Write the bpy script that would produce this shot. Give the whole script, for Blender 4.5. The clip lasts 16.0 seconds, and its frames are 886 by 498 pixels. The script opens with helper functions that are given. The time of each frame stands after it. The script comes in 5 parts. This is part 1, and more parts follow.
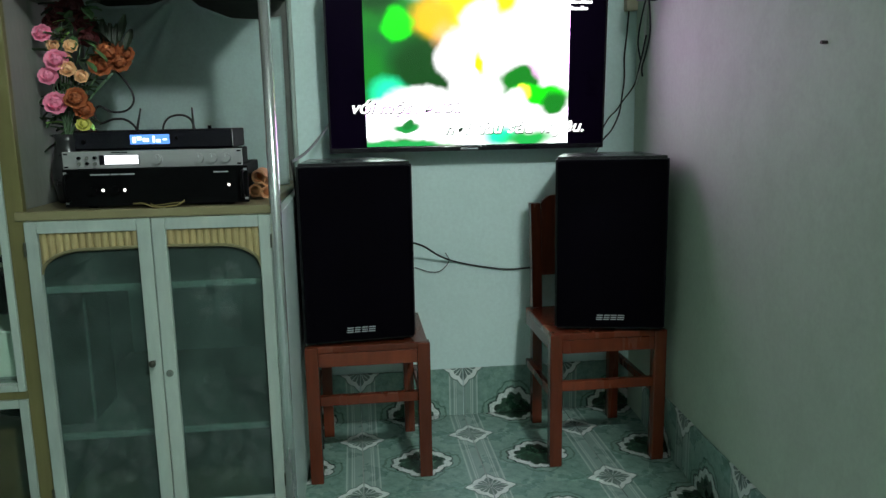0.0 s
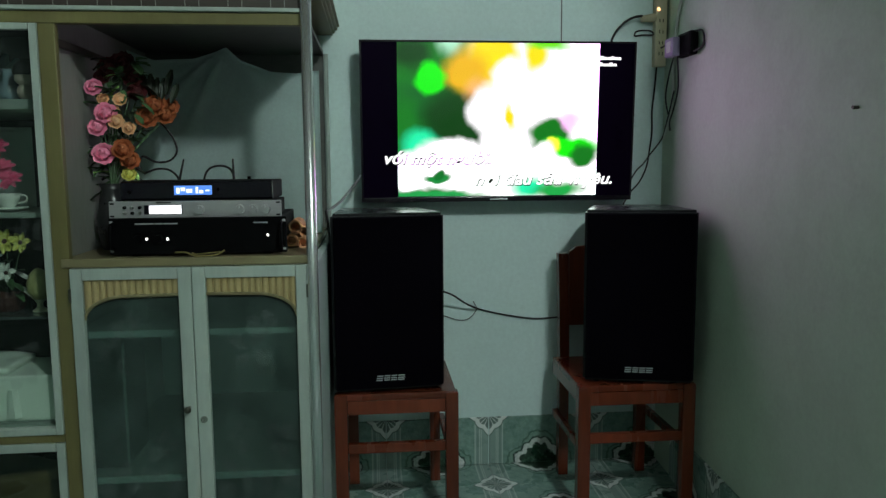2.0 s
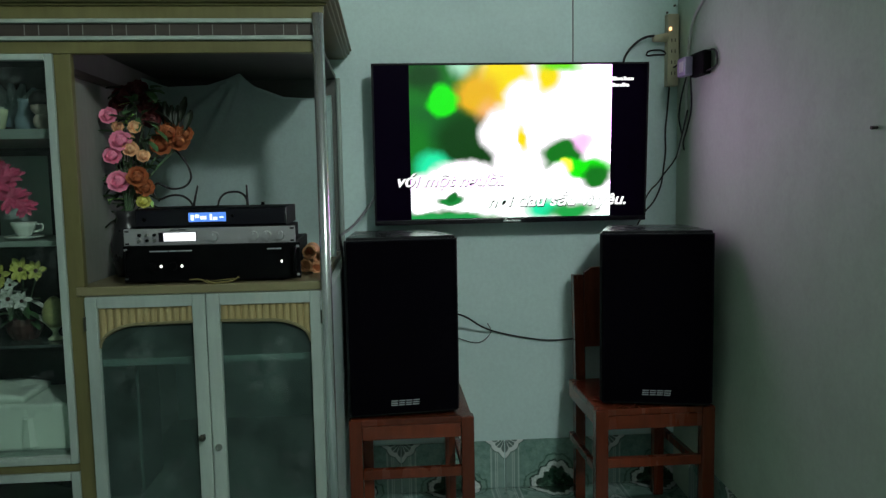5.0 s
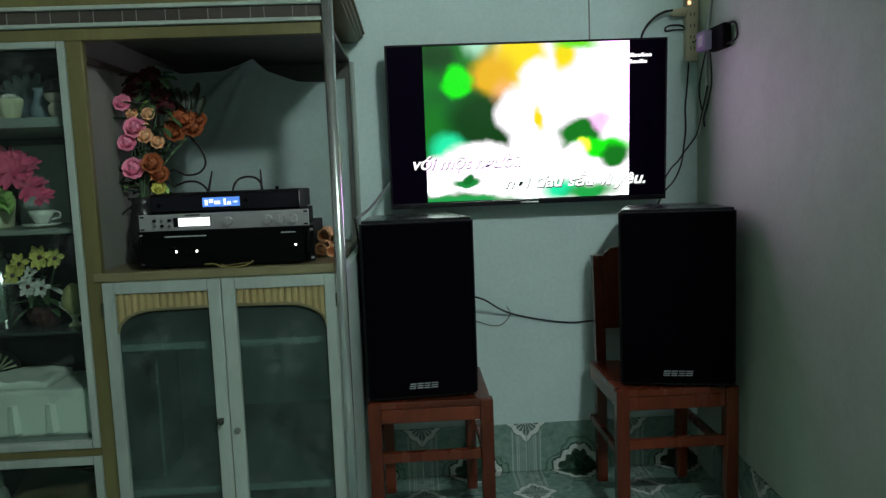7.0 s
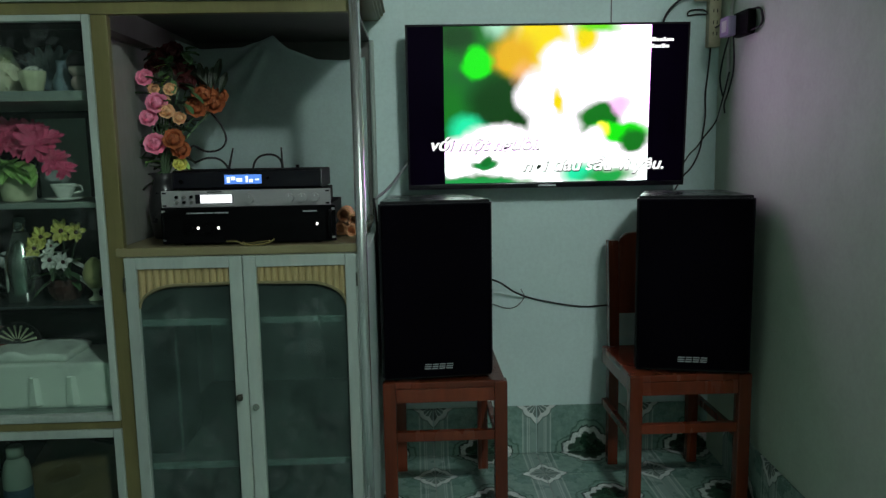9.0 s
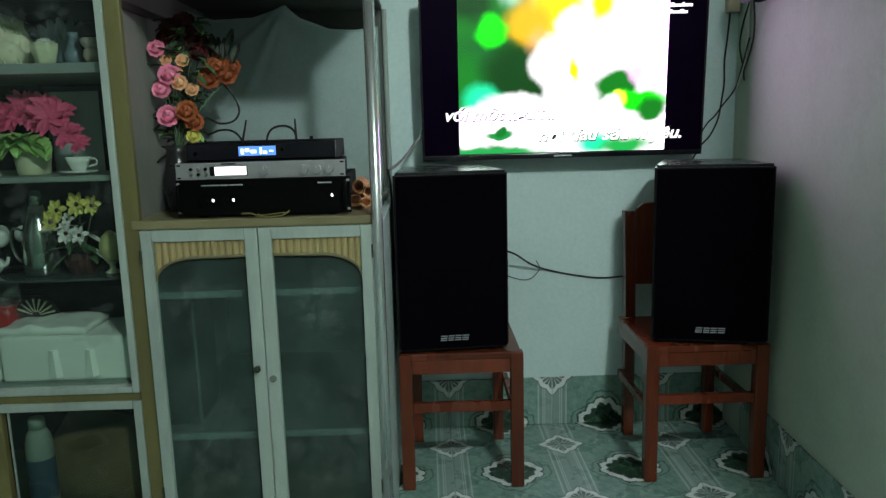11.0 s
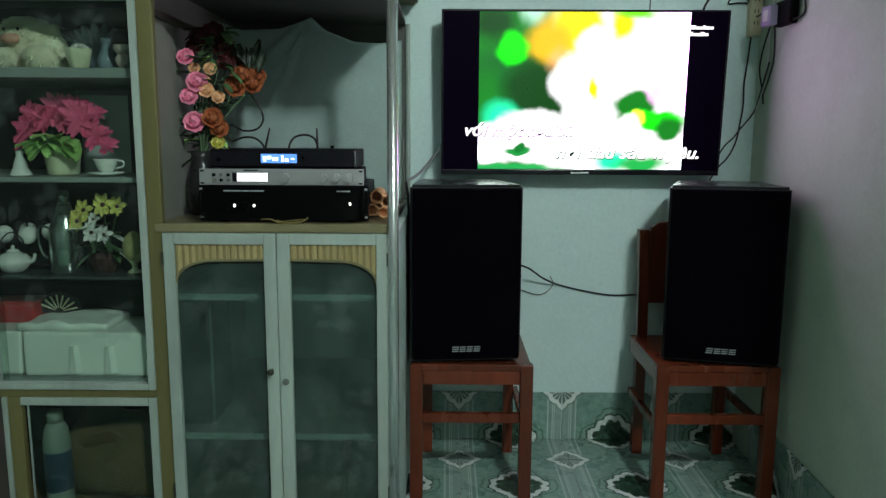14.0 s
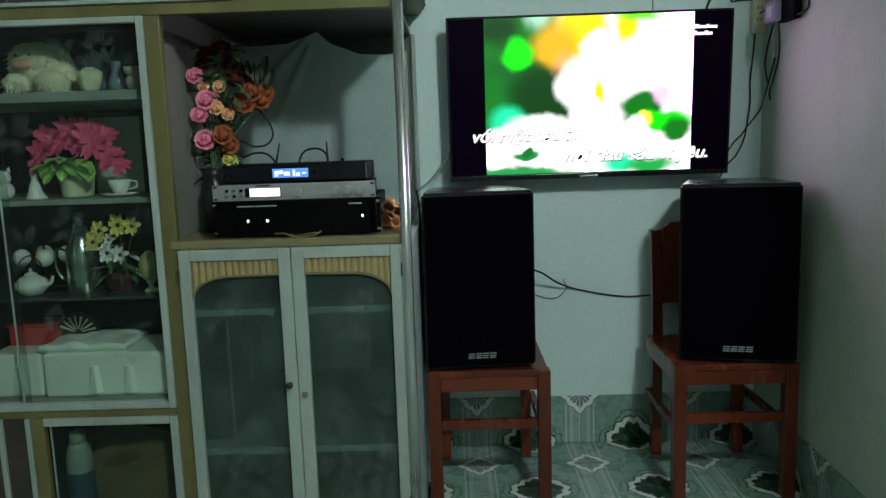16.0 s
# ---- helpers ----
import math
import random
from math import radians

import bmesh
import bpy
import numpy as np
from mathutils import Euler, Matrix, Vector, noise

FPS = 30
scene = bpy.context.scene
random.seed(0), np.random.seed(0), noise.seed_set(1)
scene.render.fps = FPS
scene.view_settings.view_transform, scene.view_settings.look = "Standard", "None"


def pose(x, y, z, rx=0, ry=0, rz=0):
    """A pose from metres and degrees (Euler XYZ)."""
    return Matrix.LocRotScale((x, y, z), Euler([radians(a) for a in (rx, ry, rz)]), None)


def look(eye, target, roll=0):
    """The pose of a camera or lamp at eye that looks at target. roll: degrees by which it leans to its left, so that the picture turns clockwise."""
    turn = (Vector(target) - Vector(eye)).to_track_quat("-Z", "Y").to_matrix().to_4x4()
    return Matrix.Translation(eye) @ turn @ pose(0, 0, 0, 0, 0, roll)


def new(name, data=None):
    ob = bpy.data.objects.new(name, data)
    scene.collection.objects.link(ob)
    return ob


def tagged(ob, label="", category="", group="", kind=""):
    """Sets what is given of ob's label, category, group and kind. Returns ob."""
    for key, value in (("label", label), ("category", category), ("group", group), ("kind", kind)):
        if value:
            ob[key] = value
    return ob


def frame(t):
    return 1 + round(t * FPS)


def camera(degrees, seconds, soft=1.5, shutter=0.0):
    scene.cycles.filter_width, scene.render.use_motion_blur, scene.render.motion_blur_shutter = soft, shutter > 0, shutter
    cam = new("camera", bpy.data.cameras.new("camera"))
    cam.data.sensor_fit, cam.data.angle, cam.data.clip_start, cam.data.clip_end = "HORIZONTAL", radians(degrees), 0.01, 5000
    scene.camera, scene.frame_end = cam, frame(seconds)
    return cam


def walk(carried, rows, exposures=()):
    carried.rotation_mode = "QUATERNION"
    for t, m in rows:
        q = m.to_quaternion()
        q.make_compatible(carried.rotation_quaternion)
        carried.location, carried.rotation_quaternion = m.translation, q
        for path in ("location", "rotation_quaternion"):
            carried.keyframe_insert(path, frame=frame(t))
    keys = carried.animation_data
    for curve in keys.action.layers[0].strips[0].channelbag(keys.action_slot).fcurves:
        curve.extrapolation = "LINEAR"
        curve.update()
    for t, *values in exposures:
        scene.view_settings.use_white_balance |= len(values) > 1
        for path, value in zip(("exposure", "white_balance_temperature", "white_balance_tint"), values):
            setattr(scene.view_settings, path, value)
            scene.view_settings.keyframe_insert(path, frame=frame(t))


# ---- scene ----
cam = camera(62.2, 16.0, soft=1.4)
PATH = [
    (0, (0.13, 0.119, 1.141), (0.359, 2.076, 0.8), -1.1),
    (0.5, (0.121, 0.125, 1.131), (0.361, 2.078, 0.777), -1.1),
    (1, (0.121, 0.107, 1.139), (0.33, 2.064, 0.782), -1.2),
    (1.5, (0.111, 0.099, 1.158), (0.287, 2.071, 0.875), -1.1),
    (2, (0.088, 0.097, 1.178), (0.272, 2.075, 0.945), -0.4),
    (2.5, (0.018, 0.091, 1.198), (0.226, 2.07, 0.992), 0.4),
    (3, (-0.019, 0.1, 1.21), (0.189, 2.081, 1.037), 0.9),
    (3.5, (-0.036, 0.089, 1.205), (0.175, 2.072, 1.045), 1.0),
    (4, (-0.006, 0.093, 1.205), (0.21, 2.075, 1.042), 1.0),
    (4.2, (0.024, 0.095, 1.204), (0.232, 2.078, 1.04), 0.5),
    (6.3, (0.109, 0.131, 1.176), (0.211, 2.116, 0.948), -2.1),
    (6.5, (0.113, 0.126, 1.173), (0.205, 2.111, 0.95), -2.1),
    (7, (0.111, 0.124, 1.174), (0.195, 2.111, 0.958), -2.2),
    (7.5, (0.098, 0.12, 1.181), (0.176, 2.107, 0.974), -2.3),
    (8, (0.062, 0.106, 1.175), (0.152, 2.094, 0.977), -1.9),
    (8.5, (0.051, 0.099, 1.182), (0.181, 2.084, 0.977), -0.8),
    (9, (0.065, 0.124, 1.181), (0.139, 2.105, 0.911), -1.0),
    (9.2, (0.067, 0.14, 1.161), (0.106, 2.112, 0.833), -1.3),
    (11.3, (0.053, 0.135, 1.173), (0.093, 2.105, 0.833), -1.6),
    (11.5, (0.051, 0.127, 1.173), (0.094, 2.101, 0.854), -1.8),
    (12, (0.033, 0.121, 1.18), (0.085, 2.099, 0.885), -1.8),
    (12.5, (0.015, 0.112, 1.178), (0.069, 2.091, 0.894), -1.7),
    (13, (0.001, 0.102, 1.186), (0.042, 2.083, 0.914), -0.6),
    (13.5, (0.015, 0.097, 1.182), (0.009, 2.078, 0.905), 1.1),
    (14, (0.066, 0.104, 1.174), (0.056, 2.081, 0.869), 0.3),
    (14.5, (0.08, 0.113, 1.169), (0.072, 2.09, 0.867), -1.2),
    (15, (0.079, 0.114, 1.175), (0.047, 2.092, 0.883), -1.8),
    (15.5, (0.069, 0.105, 1.172), (0.032, 2.084, 0.886), -1.9),
    (16, (0.053, 0.097, 1.178), (0.02, 2.077, 0.892), -1.9),
]
EXPOSURES = [(0, 0.32), (1, 0.34), (1.5, 0.10), (2, -0.22), (2.5, -0.34), (3.5, -0.47), (4.2, -0.40), (6.5, -0.24), (7.5, -0.36), (8, -0.37), (9.2, -0.30), (11.5, 0.22), (12, -0.05), (12.5, -0.10), (13.5, -0.05), (14, 0.22), (15, 0.05), (16, 0.0)]
walk(cam, [(t, look(eye, target, roll)) for t, eye, target, roll in PATH], EXPOSURES)

# ---- light of the room ----
world = bpy.data.worlds.new("world")
world.use_nodes = True
world.node_tree.nodes["Background"].inputs[0].default_value = (0.02, 0.022, 0.024, 1)
world.node_tree.nodes["Background"].inputs[1].default_value = 0.2
scene.world = world

BACK, FRONT = 2.845, 2.02          # rear wall and cabinet front, in y
EAST0, EASTK = 1.138, 0.055          # the east wall is a little out of square


def east(y):
    return EAST0 + (y - 1.9) * EASTK


# the room's only lamp: a globe on the east wall, behind the camera's shoulder
GLOBE_AT, GLOBE_R = (east(-0.35) - 0.120, -0.35, 2.60), 0.10
GLOBE_GLOW, GLOBE_TINT = 355.0, (0.86, 1.0, 0.97)

# ---- materials ----
def ramp(nt, fac, stops):
    n = nt.nodes.new("ShaderNodeValToRGB")
    el = n.color_ramp.elements
    while len(el) < len(stops):
        el.new(0.5)
    for e, (p, c) in zip(el, stops):
        e.position, e.color = p, (*c, 1)
    nt.links.new(fac, n.inputs[0])
    return n.outputs[0]


def noise_at(nt, vec, scale, detail=4, rough=0.55):
    n = nt.nodes.new("ShaderNodeTexNoise")
    n.inputs["Scale"].default_value, n.inputs["Detail"].default_value, n.inputs["Roughness"].default_value = scale, detail, rough
    nt.links.new(vec, n.inputs["Vector"])
    return n.outputs[0]


def mixc(nt, fac, a, b, mode="MIX"):
    n = nt.nodes.new("ShaderNodeMix")
    n.data_type, n.blend_type = "RGBA", mode
    for sock, v in ((n.inputs[0], fac), (n.inputs[6], a), (n.inputs[7], b)):
        if isinstance(v, (int, float)):
            sock.default_value = v
        elif isinstance(v, tuple):
            sock.default_value = (*v[:3], 1)
        else:
            nt.links.new(v, sock)
    return n.outputs[2]


def calc(nt, op, a, b=0.0, c=0.0):
    n = nt.nodes.new("ShaderNodeMath")
    n.operation = op
    for sock, v in zip(n.inputs, (a, b, c)):
        if isinstance(v, (int, float)):
            sock.default_value = v
        else:
            nt.links.new(v, sock)
    return n.outputs[0]


def step(nt, v, lo, hi):
    """1 below lo, 0 above hi."""
    n = nt.nodes.new("ShaderNodeMapRange")
    n.interpolation_type = "SMOOTHSTEP"
    nt.links.new(v, n.inputs[0])
    n.inputs[1].default_value, n.inputs[2].default_value, n.inputs[3].default_value, n.inputs[4].default_value = lo, hi, 1, 0
    return n.outputs[0]


def coat(name, color, rough=0.5, metal=0.0, var=0.15, scale=6.0, grain=60.0, bump=0.1, spec=0.5, stretch=(1, 1, 1), rvar=0.1, dirt=None, transmission=0.0, alpha=1.0, ior=1.45, shared=False):
    """A surface with large and fine variation of colour, gloss and relief. stretch: grain direction. dirt: colour of stains."""
    m = bpy.data.materials.new(name)
    m.use_nodes = True
    nt = m.node_tree
    b = nt.nodes["Principled BSDF"]
    tc = nt.nodes.new("ShaderNodeTexCoord")
    mp = nt.nodes.new("ShaderNodeMapping")
    mp.inputs["Scale"].default_value = stretch
    if shared:
        info = nt.nodes.new("ShaderNodeObjectInfo")
        add = nt.nodes.new("ShaderNodeVectorMath")
        add.operation = "ADD"
        nt.links.new(tc.outputs["Object"], add.inputs[0])
        sc = calc(nt, "MULTIPLY", info.outputs["Random"], 31.0)
        nt.links.new(sc, add.inputs[1])
        nt.links.new(add.outputs[0], mp.inputs[0])
    else:
        nt.links.new(tc.outputs["Object"], mp.inputs[0])
    v = mp.outputs[0]
    big, fine = noise_at(nt, v, scale), noise_at(nt, v, grain, 3)
    lo, hi = tuple(c * (1 - var) for c in color), tuple(min(1, c * (1 + var)) for c in color)
    col = ramp(nt, big, [(0.3, lo), (0.7, hi)])
    fcol = ramp(nt, fine, [(0.3, (1 - var * 0.8,) * 3), (0.7, (1.0,) * 3)])
    col = mixc(nt, 1.0, col, fcol, "MULTIPLY")
    if dirt:
        spots = noise_at(nt, v, scale * 0.6, 6, 0.7)
        col = mixc(nt, calc(nt, "MULTIPLY", step(nt, spots, 0.34, 0.46), 0.55), col, dirt)
    nt.links.new(col, b.inputs["Base Color"])
    r = nt.nodes.new("ShaderNodeMapRange")
    nt.links.new(big, r.inputs[0])
    r.inputs[3].default_value, r.inputs[4].default_value = max(0.02, rough - rvar), min(1, rough + rvar)
    nt.links.new(r.outputs[0], b.inputs["Roughness"])
    b.inputs["Metallic"].default_value = metal
    b.inputs["Specular IOR Level"].default_value = spec
    b.inputs["IOR"].default_value = ior
    b.inputs["Transmission Weight"].default_value = transmission
    b.inputs["Alpha"].default_value = alpha
    if bump:
        bp = nt.nodes.new("ShaderNodeBump")
        bp.inputs["Strength"].default_value, bp.inputs["Distance"].default_value = bump, 0.002
        nt.links.new(fine, bp.inputs["Height"])
        nt.links.new(bp.outputs[0], b.inputs["Normal"])
    return m


def glow(name, color, strength):
    m = bpy.data.materials.new(name)
    m.use_nodes = True
    b = m.node_tree.nodes["Principled BSDF"]
    b.inputs["Base Color"].default_value = (0.02, 0.02, 0.02, 1)
    b.inputs["Emission Color"].default_value = (*color, 1)
    b.inputs["Emission Strength"].default_value = strength
    return m


def tile_material():
    """Printed floor tile: rosette in the middle, pale lozenge at the corners, thin stripes between, over a mottled sea green."""
    m = bpy.data.materials.new("printed_tile")
    m.use_nodes = True
    nt = m.node_tree
    b = nt.nodes["Principled BSDF"]
    tc = nt.nodes.new("ShaderNodeTexCoord")
    sep = nt.nodes.new("ShaderNodeSeparateXYZ")
    nt.links.new(tc.outputs["Object"], sep.inputs[0])
    x, y = sep.outputs[0], sep.outputs[1]
    info = nt.nodes.new("ShaderNodeObjectInfo")
    ax, ay = calc(nt, "ABSOLUTE", x), calc(nt, "ABSOLUTE", y)
    fine = noise_at(nt, tc.outputs["Object"], 38, 5, 0.65)
    tiny = noise_at(nt, tc.outputs["Object"], 130, 3, 0.6)
    base = ramp(nt, fine, [(0.3, (0.13, 0.245, 0.20)), (0.62, (0.255, 0.395, 0.345))])
    # pale band with fine lines that runs over the corners, along y
    edge = calc(nt, "SUBTRACT", 0.2, ax)
    band = step(nt, edge, 0.050, 0.054)
    col = mixc(nt, calc(nt, "MULTIPLY", band, 0.75), base, (0.30, 0.40, 0.37))
    for at, w in ((0.054, 0.0022), (0.036, 0.0016), (0.029, 0.0012)):
        d = calc(nt, "ABSOLUTE", calc(nt, "SUBTRACT", edge, at))
        col = mixc(nt, calc(nt, "MULTIPLY", step(nt, d, w * 0.6, w * 1.6), 0.7), col, (0.62, 0.70, 0.66))
    d = calc(nt, "ABSOLUTE", calc(nt, "SUBTRACT", edge, 0.044))
    col = mixc(nt, calc(nt, "MULTIPLY", step(nt, d, 0.002, 0.004), 0.5), col, (0.16, 0.27, 0.23))
    # rosette
    r = calc(nt, "SQRT", calc(nt, "ADD", calc(nt, "MULTIPLY", x, x), calc(nt, "MULTIPLY", y, y)))
    th = calc(nt, "ARCTAN2", y, x)
    lobe = calc(nt, "ABSOLUTE", calc(nt, "SINE", calc(nt, "MULTIPLY_ADD", th, 6.0, 0.5)))
    lobe2 = calc(nt, "ABSOLUTE", calc(nt, "COSINE", calc(nt, "MULTIPLY", th, 2.0)))
    wob = calc(nt, "MULTIPLY_ADD", fine, 0.034, -0.017)
    rr = calc(nt, "ADD", calc(nt, "SUBTRACT", r, calc(nt, "MULTIPLY_ADD", lobe, 0.009, calc(nt, "MULTIPLY", lobe2, 0.014))), wob)
    rq = calc(nt, "ADD", calc(nt, "SUBTRACT", r, calc(nt, "MULTIPLY_ADD", lobe2, 0.034, calc(nt, "MULTIPLY", lobe, 0.006))), wob)
    col = mixc(nt, calc(nt, "MULTIPLY", step(nt, rq, 0.093, 0.098), 0.85), col, (0.06, 0.14, 0.10))
    col = mixc(nt, calc(nt, "MULTIPLY", step(nt, rq, 0.086, 0.091), 0.85), col, (0.26, 0.40, 0.34))
    col = mixc(nt, step(nt, rr, 0.085, 0.090), col, (0.02, 0.055, 0.04))
    petal = mixc(nt, step(nt, tiny, 0.35, 0.6), (0.84, 0.87, 0.85), (0.62, 0.68, 0.65))
    col = mixc(nt, step(nt, rr, 0.079, 0.083), col, petal)
    heart = ramp(nt, fine, [(0.40, (0.010, 0.028, 0.018)), (0.55, (0.022, 0.075, 0.04)), (0.66, (0.14, 0.24, 0.18))])
    col = mixc(nt, step(nt, rr, 0.056, 0.063), col, heart)
    # lozenge at the corners
    cx, cy = calc(nt, "SUBTRACT", 0.2, ax), calc(nt, "SUBTRACT", 0.2, ay)
    lo = calc(nt, "ADD", cx, cy)
    cr = calc(nt, "SQRT", calc(nt, "ADD", calc(nt, "MULTIPLY", cx, cx), calc(nt, "MULTIPLY", cy, cy)))
    ca = calc(nt, "ARCTAN2", cy, cx)
    cl = calc(nt, "ABSOLUTE", calc(nt, "COSINE", calc(nt, "MULTIPLY", ca, 4.0)))
    wave = calc(nt, "ADD", calc(nt, "MULTIPLY_ADD", lo, 0.80, calc(nt, "MULTIPLY", cr, 0.24)), calc(nt, "MULTIPLY", cl, -0.010))
    col = mixc(nt, calc(nt, "MULTIPLY", step(nt, wave, 0.078, 0.084), 0.85), col, (0.12, 0.18, 0.16))
    col = mixc(nt, step(nt, wave, 0.073, 0.077), col, (0.82, 0.86, 0.84))
    spoke = calc(nt, "ABSOLUTE", calc(nt, "SINE", calc(nt, "MULTIPLY", ca, 8.0)))
    net = mixc(nt, step(nt, spoke, 0.30, 0.55), (0.13, 0.19, 0.17), (0.70, 0.75, 0.73))
    net = mixc(nt, calc(nt, "MULTIPLY", step(nt, tiny, 0.4, 0.55), 0.5), net, (0.20, 0.26, 0.24))
    col = mixc(nt, step(nt, wave, 0.050, 0.054), col, net)
    tone = calc(nt, "MULTIPLY_ADD", info.outputs["Random"], 0.10, 0.92)
    hsv = nt.nodes.new("ShaderNodeHueSaturation")
    nt.links.new(col, hsv.inputs["Color"])
    nt.links.new(tone, hsv.inputs["Value"])
    nt.links.new(hsv.outputs[0], b.inputs["Base Color"])
    smear = nt.nodes.new("ShaderNodeMapRange")
    nt.links.new(noise_at(nt, tc.outputs["Object"], 9, 4), smear.inputs[0])
    smear.inputs[3].default_value, smear.inputs[4].default_value = 0.16, 0.42
    nt.links.new(smear.outputs[0], b.inputs["Roughness"])
    return m


def plaster(name, color, stain, amount):
    """Painted plaster: trowel marks, faint scuffs and stains."""
    m = bpy.data.materials.new(name)
    m.use_nodes = True
    nt = m.node_tree
    b = nt.nodes["Principled BSDF"]
    tc = nt.nodes.new("ShaderNodeTexCoord")
    v = tc.outputs["Object"]
    big, mid, fine = noise_at(nt, v, 1.3, 6, 0.65), noise_at(nt, v, 7, 6, 0.7), noise_at(nt, v, 70, 4, 0.6)
    col = ramp(nt, big, [(0.3, tuple(c * 0.9 for c in color)), (0.7, color)])
    col = mixc(nt, calc(nt, "MULTIPLY", step(nt, mid, 0.38, 0.56), amount), col, stain)
    col = mixc(nt, 1.0, col, ramp(nt, fine, [(0.3, (0.93,) * 3), (0.65, (1.0,) * 3)]), "MULTIPLY")
    nt.links.new(col, b.inputs["Base Color"])
    b.inputs["Roughness"].default_value = 0.62
    bp = nt.nodes.new("ShaderNodeBump")
    bp.inputs["Strength"].default_value, bp.inputs["Distance"].default_value = 0.25, 0.004
    nt.links.new(calc(nt, "ADD", calc(nt, "MULTIPLY", mid, 0.8), calc(nt, "MULTIPLY", fine, 0.4)), bp.inputs["Height"])
    nt.links.new(bp.outputs[0], b.inputs["Normal"])
    return m


def picture_material(width, height):
    """Blurred flower film on the screen: soft patches of colour placed in the picture, u and v from 0 to 1."""
    m = bpy.data.materials.new("screen_picture")
    m.use_nodes = True
    nt = m.node_tree
    b = nt.nodes["Principled BSDF"]
    tc = nt.nodes.new("ShaderNodeTexCoord")
    warp = nt.nodes.new("ShaderNodeVectorMath")
    warp.operation = "MULTIPLY_ADD"
    n = nt.nodes.new("ShaderNodeTexNoise")
    n.inputs["Scale"].default_value, n.inputs["Detail"].default_value = 9.0, 3.0
    nt.links.new(tc.outputs["Object"], n.inputs["Vector"])
    nt.links.new(n.outputs["Color"], warp.inputs[0])
    warp.inputs[1].default_value = (0.07, 0.0, 0.07)
    nt.links.new(tc.outputs["Object"], warp.inputs[2])
    sep = nt.nodes.new("ShaderNodeSeparateXYZ")
    nt.links.new(warp.outputs[0], sep.inputs[0])
    u = calc(nt, "DIVIDE", calc(nt, "SUBTRACT", sep.outputs[0], 0.035), width)
    v = calc(nt, "DIVIDE", calc(nt, "SUBTRACT", sep.outputs[2], 0.035), height)
    white, leaf, dark, lime, amber, gold, mint = (0.32, 0.32, 0.32), (0.0015, 0.055, 0.003), (0.0003, 0.014, 0.0006), (0.002, 0.27, 0.001), (0.26, 0.145, 0.003), (0.30, 0.235, 0.001), (0.005, 0.27, 0.13)
    col = mixc(nt, step(nt, calc(nt, "MULTIPLY_ADD", v, -0.12, u), 0.20, 0.30), white, leaf)
    patches = [
        (0.10, 0.62, 0.12, 0.14, 0.6, (0.001, 0.035, 0.004)), (0.06, 0.93, 0.10, 0.10, 0.6, dark), (0.26, 1.02, 0.06, 0.08, 0.7, (0.15, 0.27, 0.20)),
        (0.46, 0.90, 0.12, 0.20, 0.35, gold), (0.50, 0.66, 0.045, 0.16, 0.5, gold), (0.34, 0.80, 0.11, 0.15, 0.4, amber), (0.38, 0.64, 0.06, 0.12, 0.6, (0.30, 0.15, 0.05)),
        (0.28, 0.50, 0.15, 0.19, 0.4, dark), (0.37, 0.38, 0.09, 0.12, 0.35, dark), (0.16, 0.77, 0.075, 0.115, 0.22, lime), (0.04, 0.50, 0.06, 0.14, 0.7, leaf),
        (0.11, 0.33, 0.09, 0.10, 0.5, mint), (0.45, 0.56, 0.10, 0.17, 0.22, white), (0.56, 0.76, 0.10, 0.14, 0.25, white), (0.68, 0.93, 0.05, 0.08, 0.5, gold), (0.74, 0.99, 0.10, 0.03, 0.6, (0.05, 0.25, 0.004)),
        (0.25, 0.22, 0.20, 0.17, 0.16, white), (0.06, 0.16, 0.14, 0.14, 0.25, white), (0.54, 0.27, 0.15, 0.24, 0.14, white), (0.56, 0.52, 0.02, 0.07, 0.5, gold),
        (0.76, 0.40, 0.10, 0.10, 0.30, leaf), (0.86, 0.32, 0.14, 0.06, 0.30, lime), (0.93, 0.27, 0.08, 0.07, 0.35, leaf), (0.77, 0.33, 0.03, 0.035, 0.5, (0.4, 0.35, 0.02)), (0.85, 0.49, 0.045, 0.05, 0.7, (0.45, 0.20, 0.42)),
        (0.72, 0.24, 0.08, 0.10, 0.2, white), (0.90, 0.13, 0.12, 0.08, 0.25, white),
        (0.20, 0.125, 0.070, 0.030, 0.3, (0.002, 0.075, 0.012)), (0.20, 0.155, 0.030, 0.030, 0.3, (0.001, 0.05, 0.006)), (0.66, 0.06, 0.08, 0.05, 0.5, mint), (0.80, 0.04, 0.12, 0.05, 0.5, (0.004, 0.12, 0.02)), (0.14, 0.0, 0.27, 0.035, 0.4, (0.004, 0.10, 0.02)),
    ]
    for pu, pv, ru, rv, soft, c in patches:
        a, d = calc(nt, "DIVIDE", calc(nt, "SUBTRACT", u, pu), ru), calc(nt, "DIVIDE", calc(nt, "SUBTRACT", v, pv), rv)
        q = calc(nt, "SQRT", calc(nt, "ADD", calc(nt, "MULTIPLY", a, a), calc(nt, "MULTIPLY", d, d)))
        col = mixc(nt, step(nt, q, 1 - soft, 1 + soft), col, c)
    rgb = nt.nodes.new("ShaderNodeSeparateColor")
    nt.links.new(col, rgb.inputs[0])
    least = calc(nt, "MINIMUM", calc(nt, "MINIMUM", rgb.outputs[0], rgb.outputs[1]), rgb.outputs[2])
    full = mixc(nt, step(nt, v, 0.12, 0.25), (1, 0.50, 1.12), (0.80, 1.0, 0.90))
    col = mixc(nt, step(nt, least, 0.26, 0.31), full, col)
